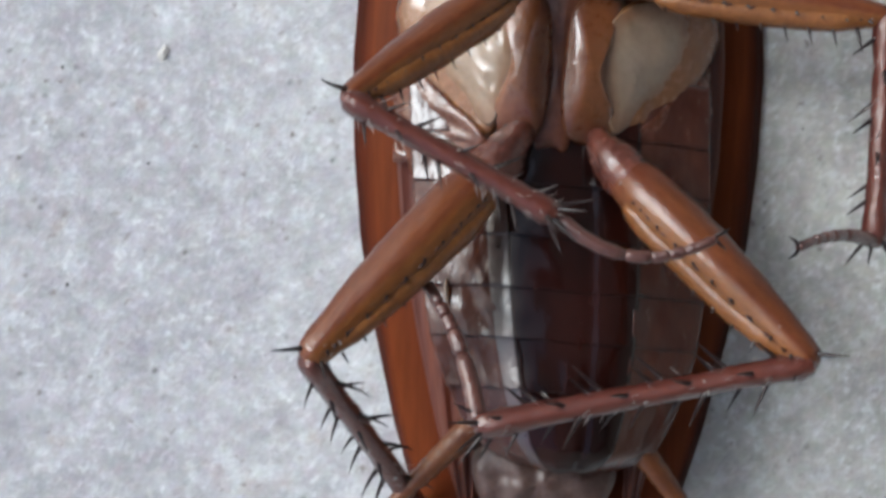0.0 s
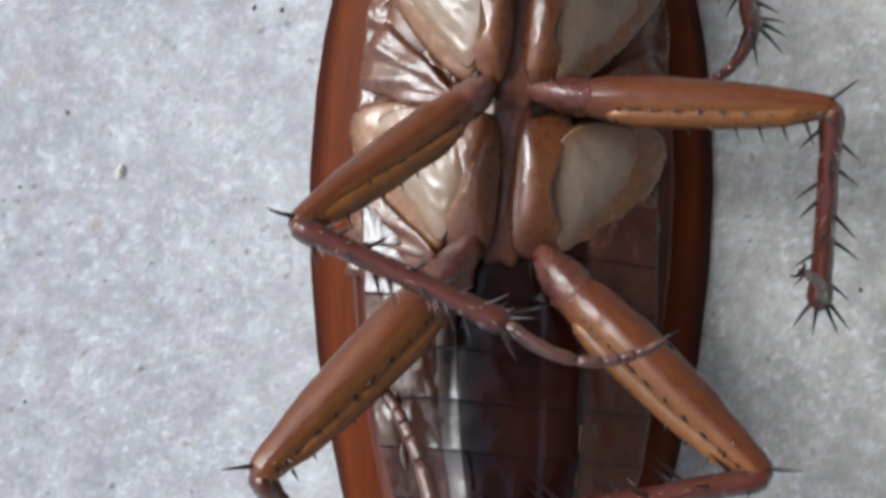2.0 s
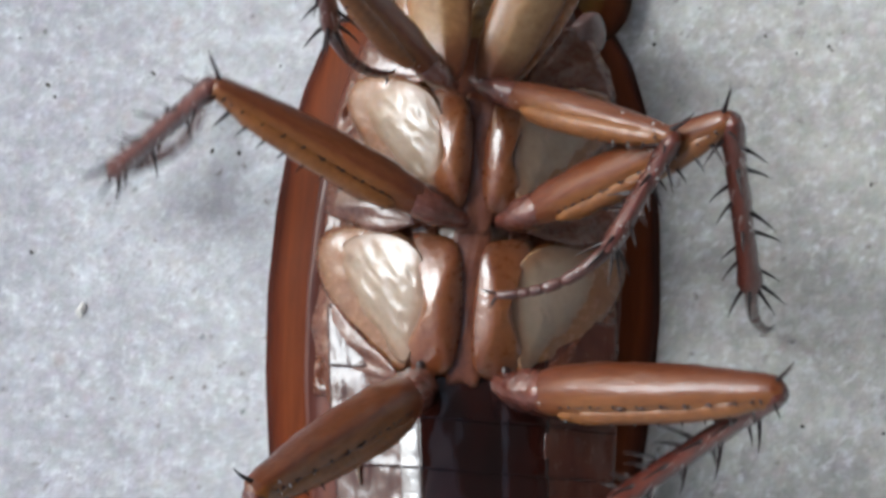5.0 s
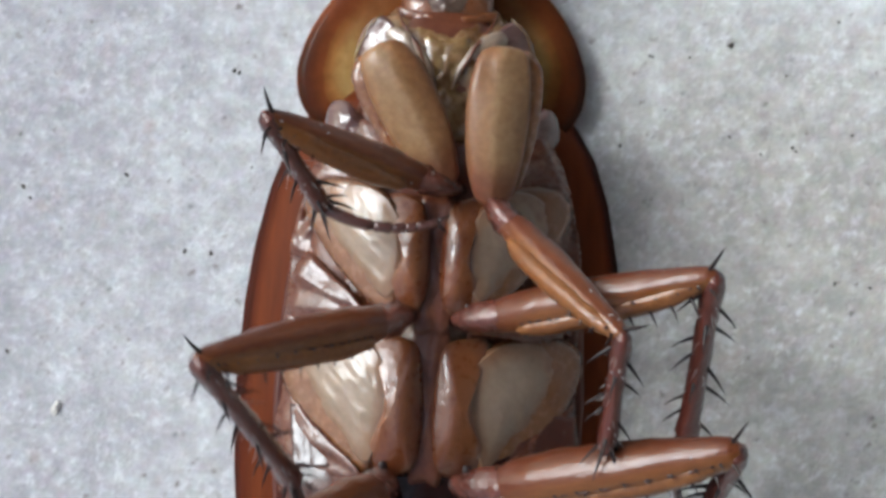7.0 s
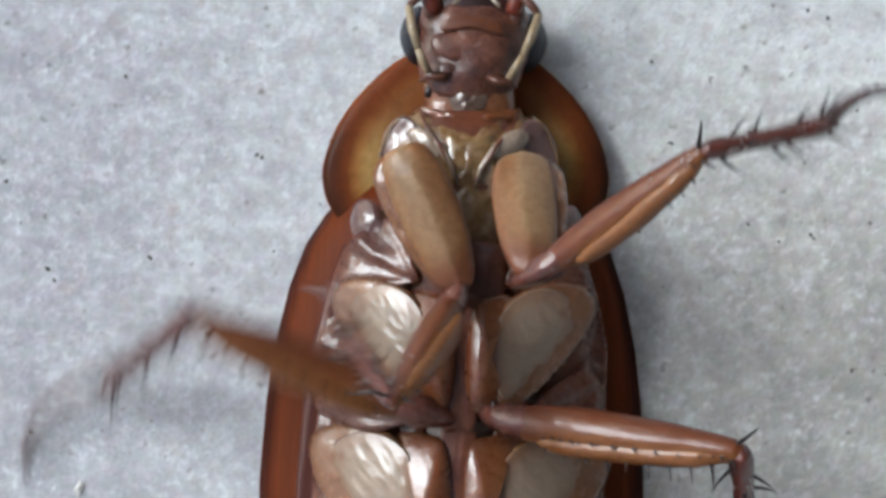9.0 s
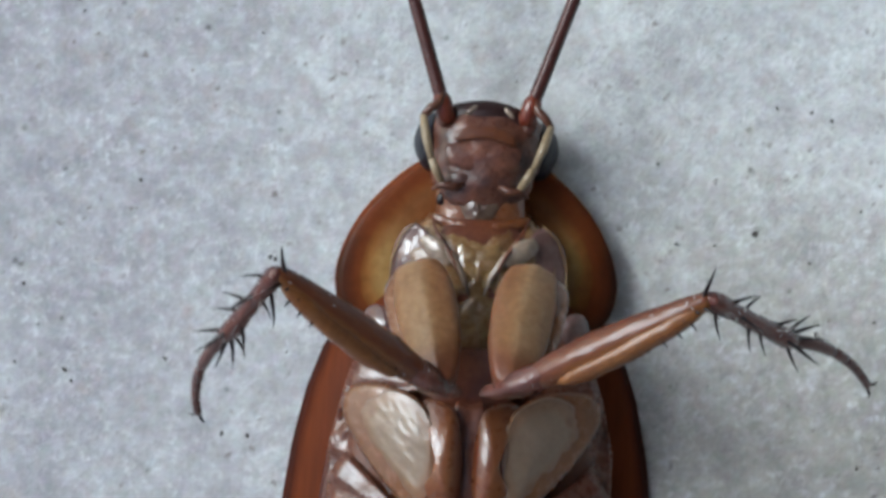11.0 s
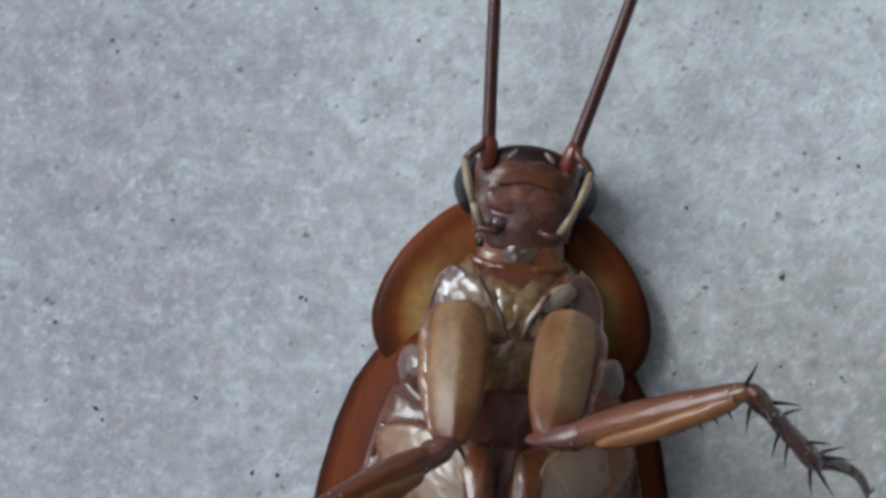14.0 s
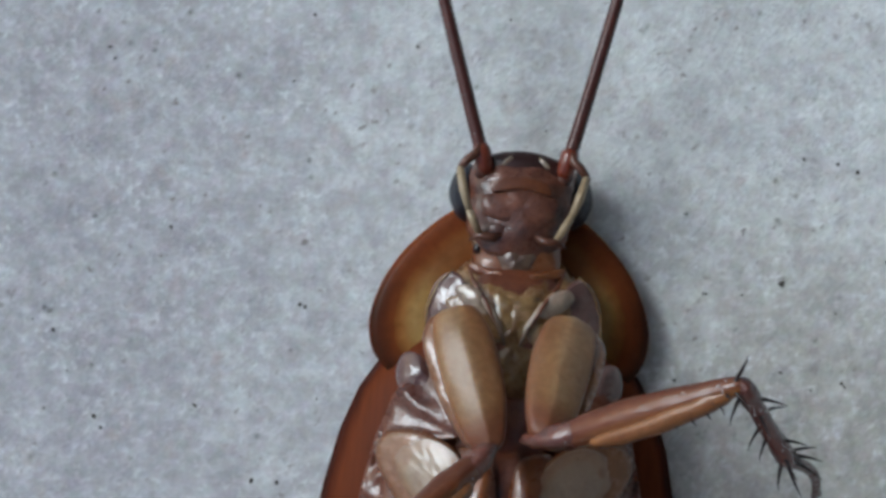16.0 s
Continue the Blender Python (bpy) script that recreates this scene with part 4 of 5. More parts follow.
def antenna(side):
    """A whip of many rings, thinning towards its tip."""
    bm = bmesh.new()
    total, y, pts, rad = 34.0, 0.0, [], []
    k = 0
    while y < total:
        f = y / total
        step = 0.19 + 0.2 * f
        r = 0.225 * (1 - f) ** 0.7 + 0.03
        x = side * (0.5 * f - 2.2 * f * f)
        for d, q in ((0.0, 0.94), (step * 0.5, 1.03), (step * 0.95, 0.95)):
            pts.append((x, y + d, -0.4 * f)), rad.append(r * q)
        y += step
        k += 1
    bar(bm, pts[:3 * k], rad[:3 * k], 8)
    a = part("antenna", bm, ANTENNA, roach, "long ringed brown antenna")
    part("scape", loft([(-0.35, 0.2, 0.2, 0, 0), (-0.1, 0.32, 0.32, 0, 0), (0.5, 0.34, 0.34, 0, 0), (0.75, 0.22, 0.22, 0, 0)], 12), ANTENNA_BASE, a, "red-brown antenna base")
    return a


FEELERS = {side: antenna(side) for side in (-1, 1)}

# ---- grit on the stone ----
def grain_mesh(seed):
    bm = bmesh.new()
    bmesh.ops.create_icosphere(bm, subdivisions=2, radius=0.5)
    for v in bm.verts:
        v.co *= 1 + 0.8 * noise.noise(v.co * 3.4 + Vector((seed * 7.3, 0, 0)))
        v.co.z = v.co.z * 0.55 + 0.12
    bmesh.ops.scale(bm, vec=(MM, MM, MM), verts=bm.verts)
    me = bpy.data.meshes.new("grain")
    bm.to_mesh(me)
    bm.free()
    return me


GRAINS = [grain_mesh(k) for k in range(5)]
for me in GRAINS:
    me.materials.append(GRIT)
FAR_GRIT = [(13.8, 16.43, 0.23), (11.05, 16.07, 0.1), (12.35, 16.02, 0.08), (10.34, 19.02, 0.12), (15.91, 20.79, 0.12), (16.63, 20.48, 0.15), (14.67, 20.98, 0.1), (12.43, 18.25, 0.08), (13.74, 13.16, 0.1), (15.76, 15.33, 0.1), (16.04, 12.64, 0.1), (14.81, 12.54, 0.08), (9.85, 12.92, 0.13), (-8.6, 18.67, 0.12), (-7.7, 12.09, 0.12), (-11.45, 11.74, 0.17), (-11.2, 11.32, 0.12), (-12.96, 14.91, 0.13), (-13.3, 12.05, 0.1), (-3.67, 15.69, 0.15), (-3.25, 12.31, 0.1), (-5.65, 9.38, 0.12), (-4.71, 9.24, 0.12), (-12.43, 13.41, 0.08), (-10.83, 25.37, 0.13), (-10.66, 24.94, 0.1), (0.53, 25.26, 0.12), (-3.25, 26.48, 0.12), (-4.04, 24.02, 0.1), (5.24, 22.09, 0.08)]
MID_GRIT = [(-1.58, 14.01, 0.08), (-13.7, 15.33, 0.08), (3.98, 26.23, 0.08), (17.63, 17.19, 0.12), (-5.66, 9.35, 0.15), (-4.74, 9.3, 0.12), (-7.78, 12.14, 0.1), (17.33, 7.94, 0.12), (18.57, 7.79, 0.12), (15.94, 12.77, 0.13), (13.7, 13.2, 0.1), (10.95, 16.09, 0.1), (-3.84, 15.79, 0.15), (18.03, 13.18, 0.1)]
NEAR_GRIT = [(-13.7, 3.34, 0.1), (14.83, -0.43, 0.12), (-13.61, -3.97, 0.12), (-7.95, -7.08, 0.08), (-10.83, 0.11, 0.08), (11.1, 1.27, 0.08), (-12.04, 5.84, 0.15), (14.83, -0.44, 0.13), (17.62, -0.71, 0.12), (-4.72, 9.26, 0.12)]
rng = random.Random(5)
for x, y, r in FAR_GRIT + MID_GRIT + NEAR_GRIT:
    g = new("grit_grain", GRAINS[rng.randrange(5)])
    g.matrix_local = pose(x * MM, y * MM, 0, 0, 0, rng.uniform(0, 360)) @ Matrix.Diagonal((r, r * rng.uniform(0.7, 1.1), r * 0.7, 1))
    tagged(g, "tiny dark grain of grit on the stone", "grit", "grit on the stone")
chip = new("stone_chip", grain_mesh(9))
chip.data.materials.append(CHIP)
chip.matrix_local = pose(-10.31 * MM, 3.82 * MM, 0, 0, 0, 70) @ Matrix.Diagonal((0.5, 0.3, 0.3, 1))
tagged(chip, "tiny white stone chip lying on the floor", "chip")


# ---- what moves ----
def facing(yaw, rise):
    y, e = radians(yaw), radians(rise)
    return Vector((math.cos(e) * math.cos(y), math.cos(e) * math.sin(y), math.sin(e)))


def joint_pose(at, way):
    x = way.cross(Vector((0, 0, 1))).normalized()
    m = Matrix((x, way, x.cross(way))).transposed().to_4x4()
    return Matrix.Translation(Vector(at) * MM) @ m


def sampled(rows):
    """The rows, with steps of a tenth of a second between those that differ."""
    out = []
    for a, b in zip(rows, rows[1:]):
        out.append(a)
        gap, turn = b[0] - a[0], max(abs(p - q) for p, q in zip(a[1:], b[1:]))
        n = int(min(gap / 0.1, max(1, turn / 6)) + 0.5) if turn > 3 else 1
        for k in range(1, n):
            f = k / n
            s = f * f * (3 - 2 * f) if gap > 0.6 else f
            out.append([a[0] + gap * f] + [p + (q - p) * s for p, q in zip(a[1:], b[1:])])
    return out + [rows[-1]]


def swing(kind, side, root, rows):
    """Key a leg by the yaw and rise of its segments, joint by joint."""
    parts, lengths = LEGS[kind, side], LENGTHS[kind]
    order = (["coxa"] if kind == "front" else []) + ["femur", "tibia", "tarsus"]
    sizes = ([4.6] if kind == "front" else []) + list(lengths)
    keys = {name: [] for name in order}
    for row in sampled(rows):
        at = Vector(root)
        for k, name in enumerate(order):
            way = facing(row[1 + 2 * k], row[2 + 2 * k])
            keys[name].append((row[0], joint_pose(at, way)))
            at = at + way * sizes[k]
    for name in order:
        walk(parts[name], keys[name])


def motions():
    walk(roach, [(t, pose(x * MM, y * MM, z * MM, a, b, c)) for t, x, y, z, a, b, c in [
        (0, 2.95, 6.39, 0, 0.04, 0.02, -4.17),
        (0.5, 2.97, 6.39, 0, 0.02, 0.01, -4.3),
        (1, 3.03, 6.38, 0, 0.02, 0.01, -4.81),
        (1.5, 3.07, 6.36, 0, 0.02, 0.01, -5.19),
        (2, 3.06, 6.36, 0, 0.01, 0, -5.33),
        (2.5, 3.1, 6.34, 0, 0.01, 0.01, -5.7),
        (3, 3.18, 6.35, 0, -0.04, 0.05, -6.63),
        (3.2, 3.48, 6.66, 0, -0.31, 0.21, -7.36),
        (5.3, 3.49, 7.02, 0, -0.25, 0.66, -4.43),
        (5.5, 3.47, 7.02, 0, -0.08, 0.56, -4.84),
        (5.8, 3.48, 7.24, 0, 0.47, 0.7, -3.86),
        (6, 3.31, 7.14, 0, 0.4, 0.93, -4.03),
        (6.2, 3.27, 7.1, 0, 0.19, 1.17, -3.83),
        (6.5, 3.25, 7.23, 0, -0.13, 1.81, -5.02),
        (7, 3.18, 7.2, 0, 0.59, 1.89, -3.44),
        (7.2, 3.49, 7.07, 0, 0.5, 0.91, -3.48),
        (7.5, 3.45, 6.9, 0, -0.4, 1.6, -1.74),
        (7.8, 3.37, 6.69, 0, -0.42, 1.54, -0.1),
        (8, 3.44, 6.76, 0, -0.24, 1.08, -0.95),
        (8.3, 3.49, 6.83, 0, -0.37, -0.13, -1.68),
        (8.5, 3.36, 6.75, 0, -0.35, 0.3, 0.12),
        (8.8, 3.35, 6.73, 0, -0.02, 0.55, -1.22),
        (9, 3.51, 6.86, 0, -0.1, 0.15, -2.03),
        (9.2, 3.36, 6.77, 0, -0.27, -0.53, -1.22),
        (11.3, 3.35, 6.76, 0, 0.24, 0.14, -3.47),
        (11.5, 3.21, 7.05, 0, 0.26, 0.15, -3.51),
        (12, 3.61, 6.82, 0, 0.01, 0.02, -0.45),
        (12.5, 3.5, 6.78, 0, 0.12, 0.06, -0.38),
        (12.7, 3.39, 6.52, 0, 0.17, 0.08, -0.18),
        (13, 3.53, 6.71, 0, 0.23, 0.04, -2.1),
        (13.5, 3.37, 6.72, 0, -0.06, -0.01, -5),
        (14, 3.34, 6.77, 0, -0.05, -0, -4.8),
        (14.5, 3.33, 6.72, 0, -0.02, 0, -4.33),
        (15, 3.31, 6.72, 0, 0, 0, -4.32),
        (15.5, 3.27, 6.73, 0, -0.09, 0.02, -4.46),
        (16, 3.32, 6.76, 0, -0.06, 0.01, -4.3)
    ]])
    swing("front", 1, (2.0, 8.1, 5.55), [
        (0, -112.9, -9.1, 4.4, 40.8, -62.1, -48.5, -131, -50.4),
        (1.5, -112.6, -8.4, 6.5, 38.2, -63.3, -47.2, -130.9, -51.2),
        (3.2, -118.9, -7.3, 8.1, 37.3, -62.7, -45.4, -128.8, -45.7),
        (5.3, -113.6, -5.3, -16.6, 35, -118.6, -21.4, -155.2, -0.4),
        (5.5, -109.6, -5, -18.5, 37, -117.6, -32.3, -136.7, -32.8),
        (5.8, -101.4, -4.1, -31.2, 35, -112.7, -2.9, -109.6, -32.6),
        (6, -99.3, -3.9, -36, 36, -102.1, -20.5, -108.8, -36.4),
        (6.2, -98.3, -3.9, -37.9, 30.5, -102.3, -14.9, -101.1, -53.6),
        (6.5, -94.9, -3.2, -47.7, 31.9, -99.8, -38.2, -88, -49.6),
        (7, -92.3, -2.2, -44.2, 38.6, -93, -31.5, -86.2, -52.9),
        (7.2, -92.3, -1.4, -41.1, 33.8, -95.4, -47, -87.4, -45.6),
        (7.5, -94.8, -2, -45.4, 33.2, -94.9, -38.7, -86.3, -49.2),
        (7.7, -94.2, 7.2, -41.6, 50, -89.7, -40.2, -87.4, -51.2),
        (7.8, -87, 22.8, 51.2, 53.1, 49.4, -52.8, 43.4, -41.3),
        (7.9, -76.4, 28, 61.5, 37.5, 21.4, -21.6, 30.6, -34.9),
        (8, -78.1, 35.6, 45.9, 49.2, -1.8, -27.2, -1, -12.9),
        (8.3, -83.1, 34, 22.2, 40.3, -21.2, -28, -3.5, -42.3),
        (8.5, -28, 60.8, 63.9, 39.3, 35.6, -41.8, 17.5, -36.3),
        (8.7, -60, 50.7, 50.6, 38.7, 22.5, -0.8, 32.7, -28.2),
        (8.8, -74.3, 47.1, 43.8, 35.1, 20, -17.5, 30.9, -37.6),
        (9, -84, 36.9, 37.6, 30.4, 14.6, -19.6, 27.4, -34.5),
        (9.2, -89.5, 37.8, 27.4, 32.6, -5.6, -33.3, 0.7, -26),
        (11.3, -100.1, 38.2, 27.6, 19.6, -23.5, -41.8, -28.6, -28.6),
        (11.5, -93.8, 37.5, 29.6, 24.5, -19.9, -32.5, -38.1, -35.8),
        (11.7, -92.6, 42.5, 32.8, 33.1, -32.5, -25.2, -54.4, -47.5),
        (11.8, -86, 46.4, 31.4, 38.2, -46.5, -30.7, -70.7, -51.2),
        (11.9, -58.1, 62.3, 62, 49.1, 56.2, -53.5, 52.4, -33),
        (12, -43.1, 66.6, 64.1, 27.8, 44.1, -32.1, 48, 11.9),
        (12.1, -66.9, 58.4, 57.5, 35.9, -5.1, -45.6, -29.8, -56.6),
        (12.2, -76.2, 47.4, 51.9, 35.3, -33.6, -42.4, -52.9, -55.1),
        (12.4, -90.8, 44, 53.9, 25.1, -22.9, -57.4, -72.3, -64.5),
        (12.5, -94.6, 46.4, 47.6, 29.1, -16.8, -48, -69.9, -57),
        (12.6, -96.1, 48.9, 44, 35.4, -19.5, -21.8, -52.9, -54.9),
        (12.7, -29.8, 74.3, 68.5, 28, 50.7, -30.2, 47, -24.2),
        (12.8, -58.5, 69.7, 57.4, 5, 9.4, -38.7, 5.1, -45),
        (12.9, -79.3, 59.2, 43.2, 24, 1.3, -24.2, 3.7, -45.6),
        (13, -85.3, 53.7, 34.8, 29.8, -8.5, -39.8, 6.3, -38.5),
        (13.5, -95.1, 43.2, 24.4, 25.7, -23.6, -35.6, -9.4, -54.2),
        (14, -97.8, 33.6, 21, 29.3, -41.5, -35.8, -24.5, -44.7),
        (14.5, -97.3, 36.4, 21, 31.1, -48.3, -37.7, -31.9, -52.9),
        (16, -102, 37.3, 22.2, 31.1, -50.8, -42.4, -41.8, -53.6)])
    swing("front", -1, (-2.0, 8.1, 4.8), [
        (0, -93.4, 29.1, 148.2, 57.9, -85.3, -71.3, -44.4, -64.5),
        (3.2, -101.3, 29.5, 147.5, 56.3, -85.5, -68.5, -45.6, -62.9),
        (5.3, -79.2, 20.7, 141.7, 48.9, -85.1, -65.7, -25.9, -51.9),
        (5.5, -79.8, 24.5, 144.4, 49, -87, -61.1, -15.8, -42.9),
        (5.8, -68.4, 13.8, 144.9, 39.2, -81.1, -52.5, -22.6, -3.2),
        (6, -64.5, 0.4, 148.3, 32.8, -73.2, -49.2, -19, -2.4),
        (6.2, -65.6, -4, 147.2, 35.4, -69.6, -47.6, -17.3, -1.8),
        (6.5, -65.1, -3.6, 152.8, 36.1, -66.7, -37.6, -15.6, -1.3),
        (7, -61, -2.6, 163, 35.1, -56.5, -41.6, -5, 0.8),
        (7.2, -63.1, 12.4, 157.6, 40.9, -68, -36.9, -10.6, -0.8),
        (7.5, -67.7, -2.5, 155.1, 39.8, -73, -41.1, -14.4, -0.7),
        (7.8, -62.1, -2.4, 170.1, 35.6, -53.7, -24.2, -1.4, 0.6),
        (8, -63.4, 9.1, 176.2, 33.5, -59.4, -44.1, -38, -56.3),
        (8.3, -63.6, 22.4, 169.5, 34.3, -77.1, -58.4, -62, -71.8),
        (8.5, -60.8, 16.4, 192.8, 40.8, -46.2, -11.3, -40, 1.7),
        (8.8, -60.8, -1.2, 210.3, 43.7, -31, -46.1, -40.4, 3.2),
        (9, -64.9, -0.8, 243.5, 57.1, 130.9, -53.5, 132, -50.1),
        (9.1, -75.3, 33.4, 155, 68.2, 152.6, -35.5, 142.7, -47),
        (9.2, -99.3, 51.7, 123.1, 42.6, 153.9, -23.3, 149.5, -23.6),
        (11.3, -72.9, 32.9, 146.8, 33.2, 231.4, -48.1, 252.6, -35.3),
        (11.5, -72, 29.6, 148, 34.3, 237.4, -51.5, 261.9, -42.1),
        (11.7, -65.3, 33.3, 153.3, 37.4, 287.3, -49.6, 285.3, -61),
        (12, -56, 12.6, 174.9, 30.2, 291.3, -62.2, 315.2, -62.1),
        (12.5, -57.6, 12.5, 185.1, 16.4, 295.7, -62.2, 318.7, -72),
        (12.6, -54.5, 35.2, 189.2, 27.8, 293.1, -65, 317.6, -72.7),
        (12.7, -92.1, 77.8, 154.8, 66.5, 201.1, -51.9, 194.2, -70.8),
        (12.8, -174.9, 69.8, 111.4, 70.9, 122, -3.3, 128.4, 1.4),
        (12.9, -130.1, 64.6, 131, 55.3, 239.7, -44.9, 236.2, -63),
        (13, -90.4, 48.3, 183.3, 61.7, 228.5, -60.3, 249.9, -65.9),
        (13.5, -85.6, 41.3, 211.9, 44, 238.9, -53.1, 290.9, -65.8),
        (14, -88.4, 20.2, 209.7, 42, 242, -53.6, 290.9, -65.3),
        (16, -71.1, 16.9, 224.2, 42, 243.6, -59.6, 296.1, -66.7)])
    swing("mid", -1, (-0.95, -0.3, 4.5), [
        (0, -138.8, 37, -25.1, 2.8, -3.8, 7.7),
        (3.2, -136.9, 33.8, -19.1, 2, 0, 6.6),
        (4.2, -167.3, 44, -74.7, -51.3, -38.5, -43.5),
        (5.3, -212.9, 10, -161.2, -46.9, 69.5, -4.7),
        (5.5, -212.7, 9.9, -135, -51.4, 5.3, 60.2),
        (5.8, -190.5, 21.4, -137.2, -20.8, -125.6, -63.7),
        (6, -187.1, 21.6, -138.8, -21.1, -125.3, -63.2),
        (6.2, -224.7, 48.2, -170.1, -17.9, -168, -60.2),
        (6.5, -165, 46.8, -90.8, -71.7, -58.4, -53.3),
        (6.7, -159.2, 51.8, -60.6, -59.7, -38.8, -66.4),
        (7, -165.5, 44, -54.7, -46.1, -29.8, -57.8),
        (7.2, -190.8, 41.5, -37.9, -52.1, -20.3, 1.6),
        (7.5, -185.2, 34.4, -31.9, -0.3, -8.9, -7.6),
        (7.8, -187.2, 29, -33.9, -0.4, -14.7, -19.3),
        (7.9333, -199, 28.9, -80, -20, -90, -50),
        (8, -190.5, 28.9, -110.9, -34.7, -120.3, -65.3),
        (8.0667, -184, 27, -122, -36, -121, -60),
        (8.3, -185.4, 24.8, -128.7, -36.3, -120.9, -48.9),
        (8.5, -179.8, 22.3, -120.7, -51.5, -127.7, -23.1),
        (8.8, -174, 20.7, -108.8, -60.2, -111.8, -12.3),
        (8.9, -191, 18, -130, -54, -126, -12),
        (8.9667, -207, 15.2, -150, -49.2, -140, -12),
        (9, -202, 15.2, -146.2, -49.2, -137.5, -12),
        (9.0333, -192, 16, -140, -52, -130, -11),
        (9.1, -174, 18, -124, -60, -110, -9),
        (9.2, -171.1, 18.8, -120.1, -61.5, -105.1, -8.1),
        (11.5, -174.3, 25, -114.6, -53.2, -104.8, -26.6),
        (12, -183.9, 12.2, -117.5, -52.5, -107.6, -3.3),
        (12.9, -187.5, 7.7, -123.1, -47.3, -103.6, 0),
        (13, -200.5, 6.1, -144.5, -44.4, -109.5, 0),
        (13.2, -196.7, 6.4, -139.8, -44.8, -115.1, 0),
        (13.4, -187.9, 27, -146.3, -53.7, -121.9, -29.8),
        (13.6, -207.2, 4.8, -166, -39.7, -143.3, -2.8),
        (13.8, -188.1, 30.5, -135.9, -54.3, -117.8, -36.1),
        (16, -187.9, 28, -130.2, -51.2, -125.4, -34.6)])
    swing("mid", 1, (1.3, -0.3, 4.5), [
        (0, -5.5, 10.6, -88.8, 1.6, -176, 57),
        (1, -0.6, 10.2, -89.7, 1.3, -185, 66),
        (2, 1.3, 10, -84.4, -25.8, -215, 74),
        (3, 5.2, 10, -87.8, -24.2, -237, 74),
        (3.2, 2.5, 21.3, -87.2, -29.8, -240, 74),
        (5.3, 29.4, 36.5, -71.7, -41, -415.8, -69.5),
        (5.5, 31.9, 37.5, -76.6, -42.1, -421.2, -73.1),
        (5.8, 27, 37, -71.1, -33.9, -426.3, -68.2),
        (6, 25.0, 35, -74, -39, -425.6, -69.1),
        (6.2, 24.1, 37.7, -73, -38.3, -422.8, -75.1),
        (6.5, 19.3, 34, -68.1, -31.3, -430.9, -69.8),
        (7, 13.6, 27.3, -91.4, -39.1, -441.3, -50.3),
        (7.2, 22.5, 32.7, -90.7, -33.3, -447, -68.9),
        (7.5, 18.3, 35, -81.2, -36.8, -430.8, -65.4),
        (7.7, 8.4, 31, -88.3, -40.3, -442.5, -58.4),
        (7.8, -1.6, 28, -98.1, -48.9, -455, -37.4),
        (8, 3.8, 30.6, -84.4, -41.2, -431.8, -55.1),
        (8.3, -0.6, 28.9, -81.8, -42.5, -438.7, -48.5),
        (8.5, -15.6, 25.3, -89.1, -46.8, -451.3, -34.2),
        (8.8, -13.5, 23.8, -85.6, -43.8, -444.1, -34.9),
        (9, -4.4, 27, -77.1, -47.9, -434.5, -36.5),
        (9.2, -7.5, 25.5, -82.2, -44.1, -441.5, -38.1),
        (11.5, -9, 24.6, -79.8, -43.6, -439.9, -36.9),
        (11.9, 7.1, 34.6, -67.6, -46.2, -421.5, -50.1),
        (12, 26.6, 35.2, -12.1, -54.2, -390.4, -37.2),
        (12.1, 31.8, 15.6, -10.2, -38.2, -383.3, -25.4),
        (12.3, 28.8, 18.5, -15.6, -43.5, -402.8, -24.6),
        (12.5, 1.7, 32.3, -82.2, -44, -442.1, -52.9),
        (16, 5, 39.5, -77.2, -43.3, -436.1, -53.7)])
    swing("hind", -1, (-1.2, -5.9, 4.8), [
        (0, -130.5, 17.5, -56, -44.4, 59.5, 0),
        (3.2, -129.1, 14.9, -54.7, -41.3, 67.3, 0),
        (4.2, -135.7, 43.4, -54.3, -54.4, -37, -29.5),
        (5.3, -147.4, 54.7, -71.4, -57.7, -59.6, -41.8),
        (5.8, -136, 58.8, -79.6, -58.1, -61.3, -47.1),
        (7, -155.2, 63.1, -70.1, -60.5, -60.7, -49.3),
        (7.2, -189.4, 48.6, -79.3, -57.6, -66.3, -33.2),
        (7.3, -194.6, 27.8, -74.4, -56.4, -58.8, -2.4),
        (7.4, -158, 40, -74.6, -52.4, -49.9, 0),
        (7.4667, -172, 36, -74.6, -54.4, -62, -2),
        (7.5, -203, 32, -73.4, -57.7, -72.1, -4.7),
        (7.5333, -232, 30, -75, -57.7, -72.1, -4.7),
        (7.5667, -246, 30, -77, -57.7, -72.1, -4.7),
        (7.6, -228, 30.9, -78.1, -56.7, -72.6, -7.1),
        (7.6333, -196, 40, -80, -56.7, -72.6, -20),
        (7.7, -158, 56.5, -83.7, -57.8, -73.6, -44.3),
        (16, -143.7, 29.5, -83, -46.3, -70.9, -18)])
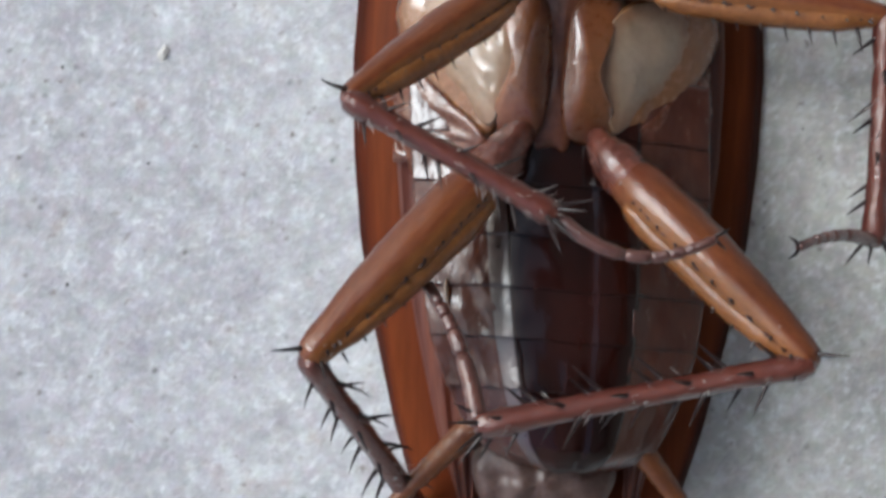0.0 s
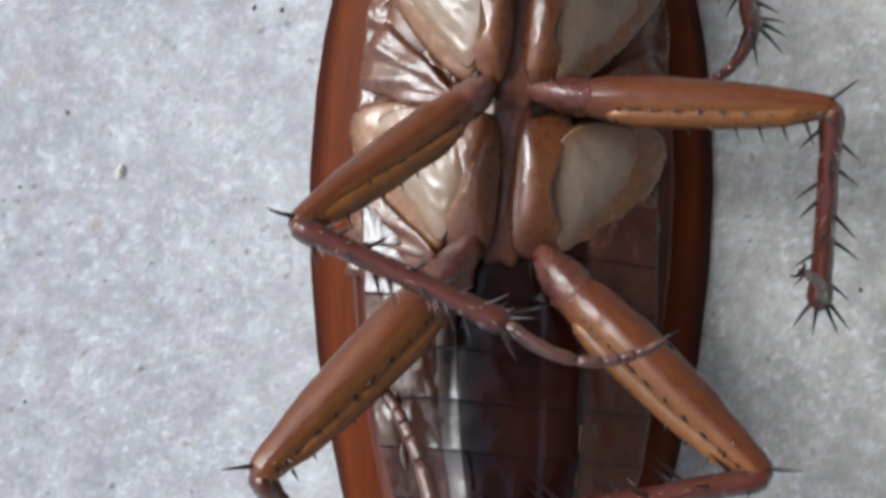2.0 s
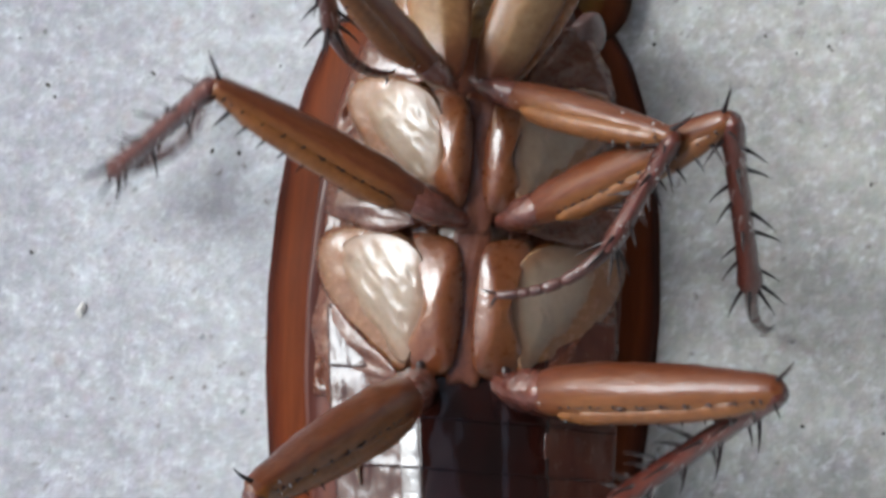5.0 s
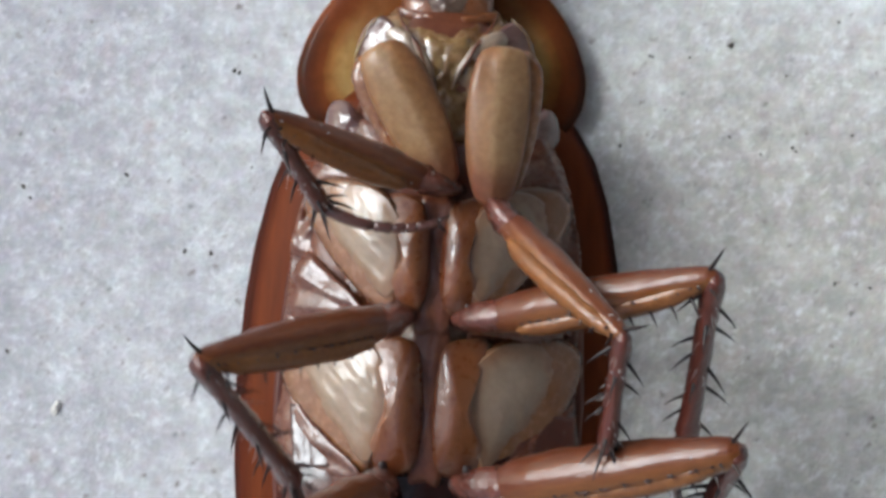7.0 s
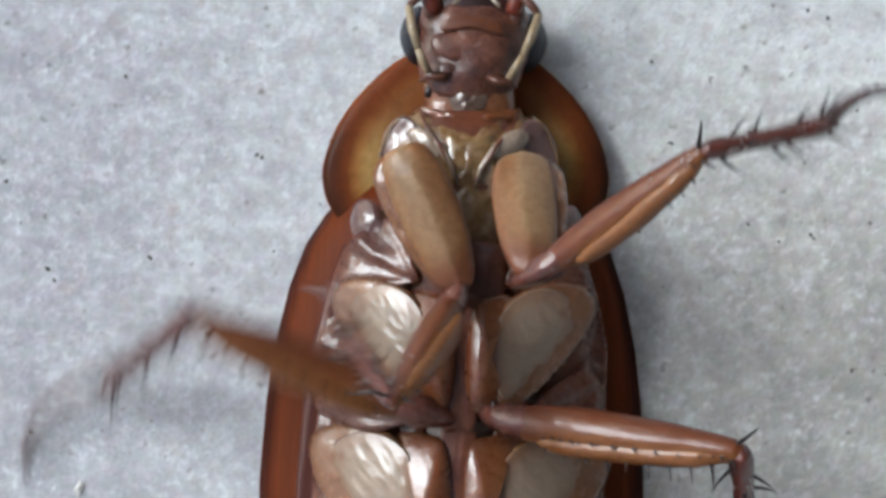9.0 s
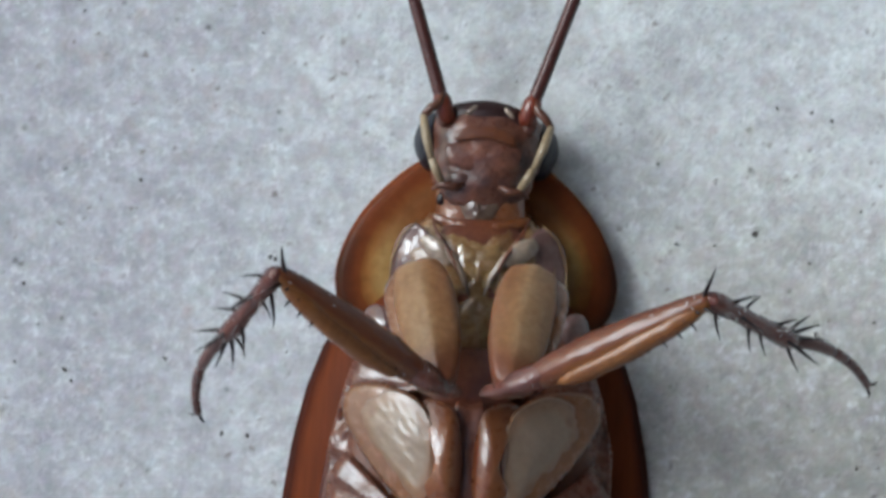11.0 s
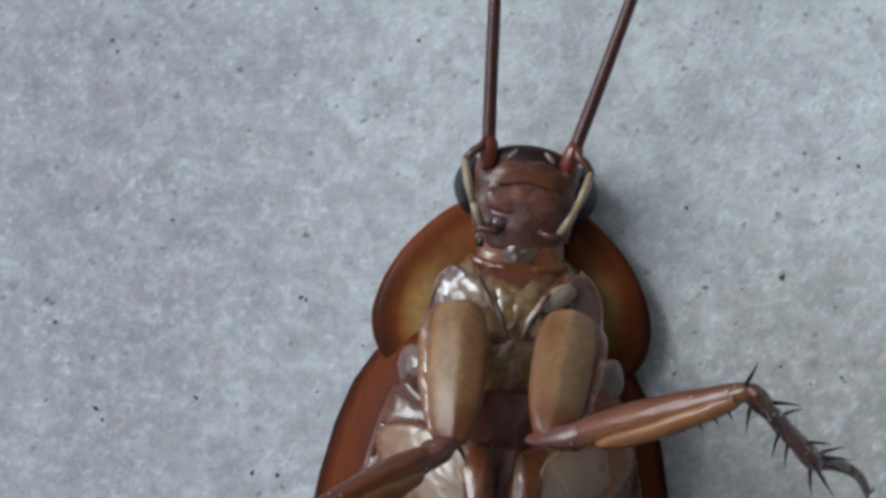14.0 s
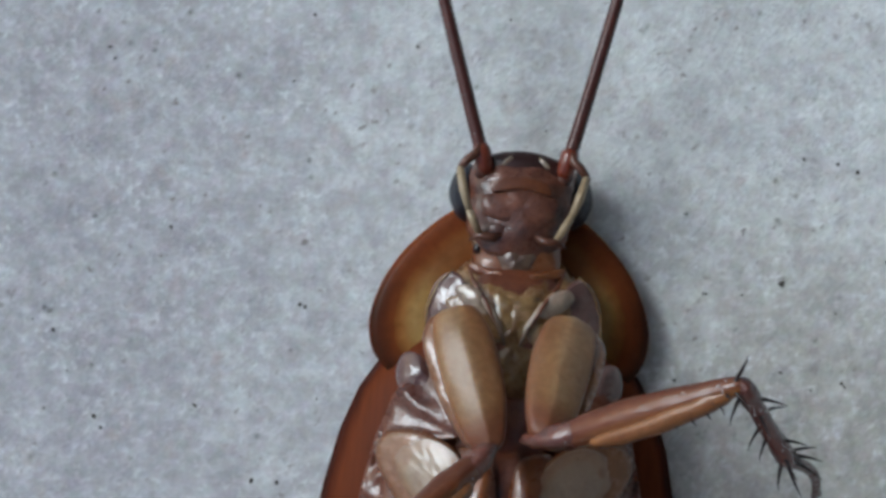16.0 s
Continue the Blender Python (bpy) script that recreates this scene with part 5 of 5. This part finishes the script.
    swing("hind", 1, (1.7, -5.9, 4.8), [
        (0, -42.6, 24.3, -164.9, -2.3, 115.5, -22),
        (1.5, -40.7, 19.4, -166.1, 1.9, 117.5, -23.8),
        (3.2, -38.9, 18.9, -164.4, 2.3, 113.8, -1.7),
        (4.2, -19.9, 35.5, -155, -25.4, 214.7, -39.7),
        (5.3, 10.8, 30.6, -130.4, -53.4, 235.1, -10.5),
        (5.5, 16.1, 26.2, -128.2, -51.8, 235.3, -5.1),
        (5.8, 23, 26.1, -120.4, -48.2, 232.7, -9.8),
        (6, 24, 24.5, -113, -51.9, 236.1, -2.2),
        (6.2, 22.9, 26.7, -114.1, -53.5, 239.1, -3.8),
        (6.5, 18.8, 7.4, -113.2, -32.6, 167.6, 0),
        (7, 14.2, 27.3, -101.6, -54.4, 246.6, -3.8),
        (7.2, 16.8, 25.6, -102.7, -54.1, 242.5, -1.2),
        (7.5, 14, 33, -101.9, -55.8, 238.5, -11.4),
        (8, 5.6, 37.2, -98.9, -52.4, 238.8, -22.4),
        (16, -27.1, 39.6, -95.3, -46.5, 245.5, -35.1)])
    # the wings lie on the stone and shift against the thorax
    for wing in WINGS:
        walk(wing, [(t, pose(x * MM, y * MM, 0, 0, 0, a)) for t, x, y, a in (
            (0, 0.05, 0, 2.6), (1, 0.05, 0, 3.0), (2, 0.05, 0, 3.5), (3, -0.05, 0, 4.3), (3.2, -0.1, 0, 4.3), (5.3, -0.2, 0, 0.5), (6.5, -0.15, 0, 0), (6.8, 0, 0, 0), (7.2, 0, 0, 0),
            (7.5, -0.3, 0, 0), (8, -0.33, 0, 0), (9.2, -0.33, 0, 0), (11.3, -0.1, 0, 0), (12, -0.2, 0, 0), (13, -0.28, 0, 0), (13.5, -0.32, 0, 0), (14.5, -0.22, 0, 0), (15.5, -0.1, 0, -0.8), (16, -0.1, 0, -0.8))])
    walk(HEAD, [(t, pose(*(c * MM for c in HEAD_AT), 0, 0, a)) for t, a in ((0, 0), (5.3, 0), (8, 0), (8.5, 3), (8.8, 2), (9.2, -6), (11.3, -1.5), (11.5, 0), (11.8, 6), (12, 11), (12.2, 6), (12.5, 1.5), (12.7, -1), (13, -1.5), (14, -2), (16, -1))])
    # the roots of the antennae go sideways with the turning head
    drift = {11.7: -0.2, 11.9: -0.45, 12: -0.56, 12.2: -0.3}
    walk(FEELERS[-1], [(t, joint_pose((-1.4 + drift.get(t, 0), 13.9, 2.55), facing(a, 9))) for t, a in ((0, 107.4), (11.3, 107.4), (11.5, 112), (11.7, 121), (11.9, 121), (12, 121.5), (12.2, 116.6), (12.5, 102.1), (12.7, 100.6), (13, 91.0), (13.5, 91.5), (14.5, 92.6), (15.2, 97.5), (16, 107.6))])
    walk(FEELERS[1], [(t, joint_pose((1.5 + drift.get(t, 0), 13.9, 2.55), facing(a, 9))) for t, a in ((0, 71.2), (11.3, 71.2), (11.5, 76.8), (11.7, 88.5), (11.9, 92), (12, 99.5), (12.2, 89.9), (12.5, 79.2), (12.7, 77.9), (13, 75.5), (13.5, 76.5), (14.5, 71.5), (15.2, 74.5), (16, 77.2))])


motions()
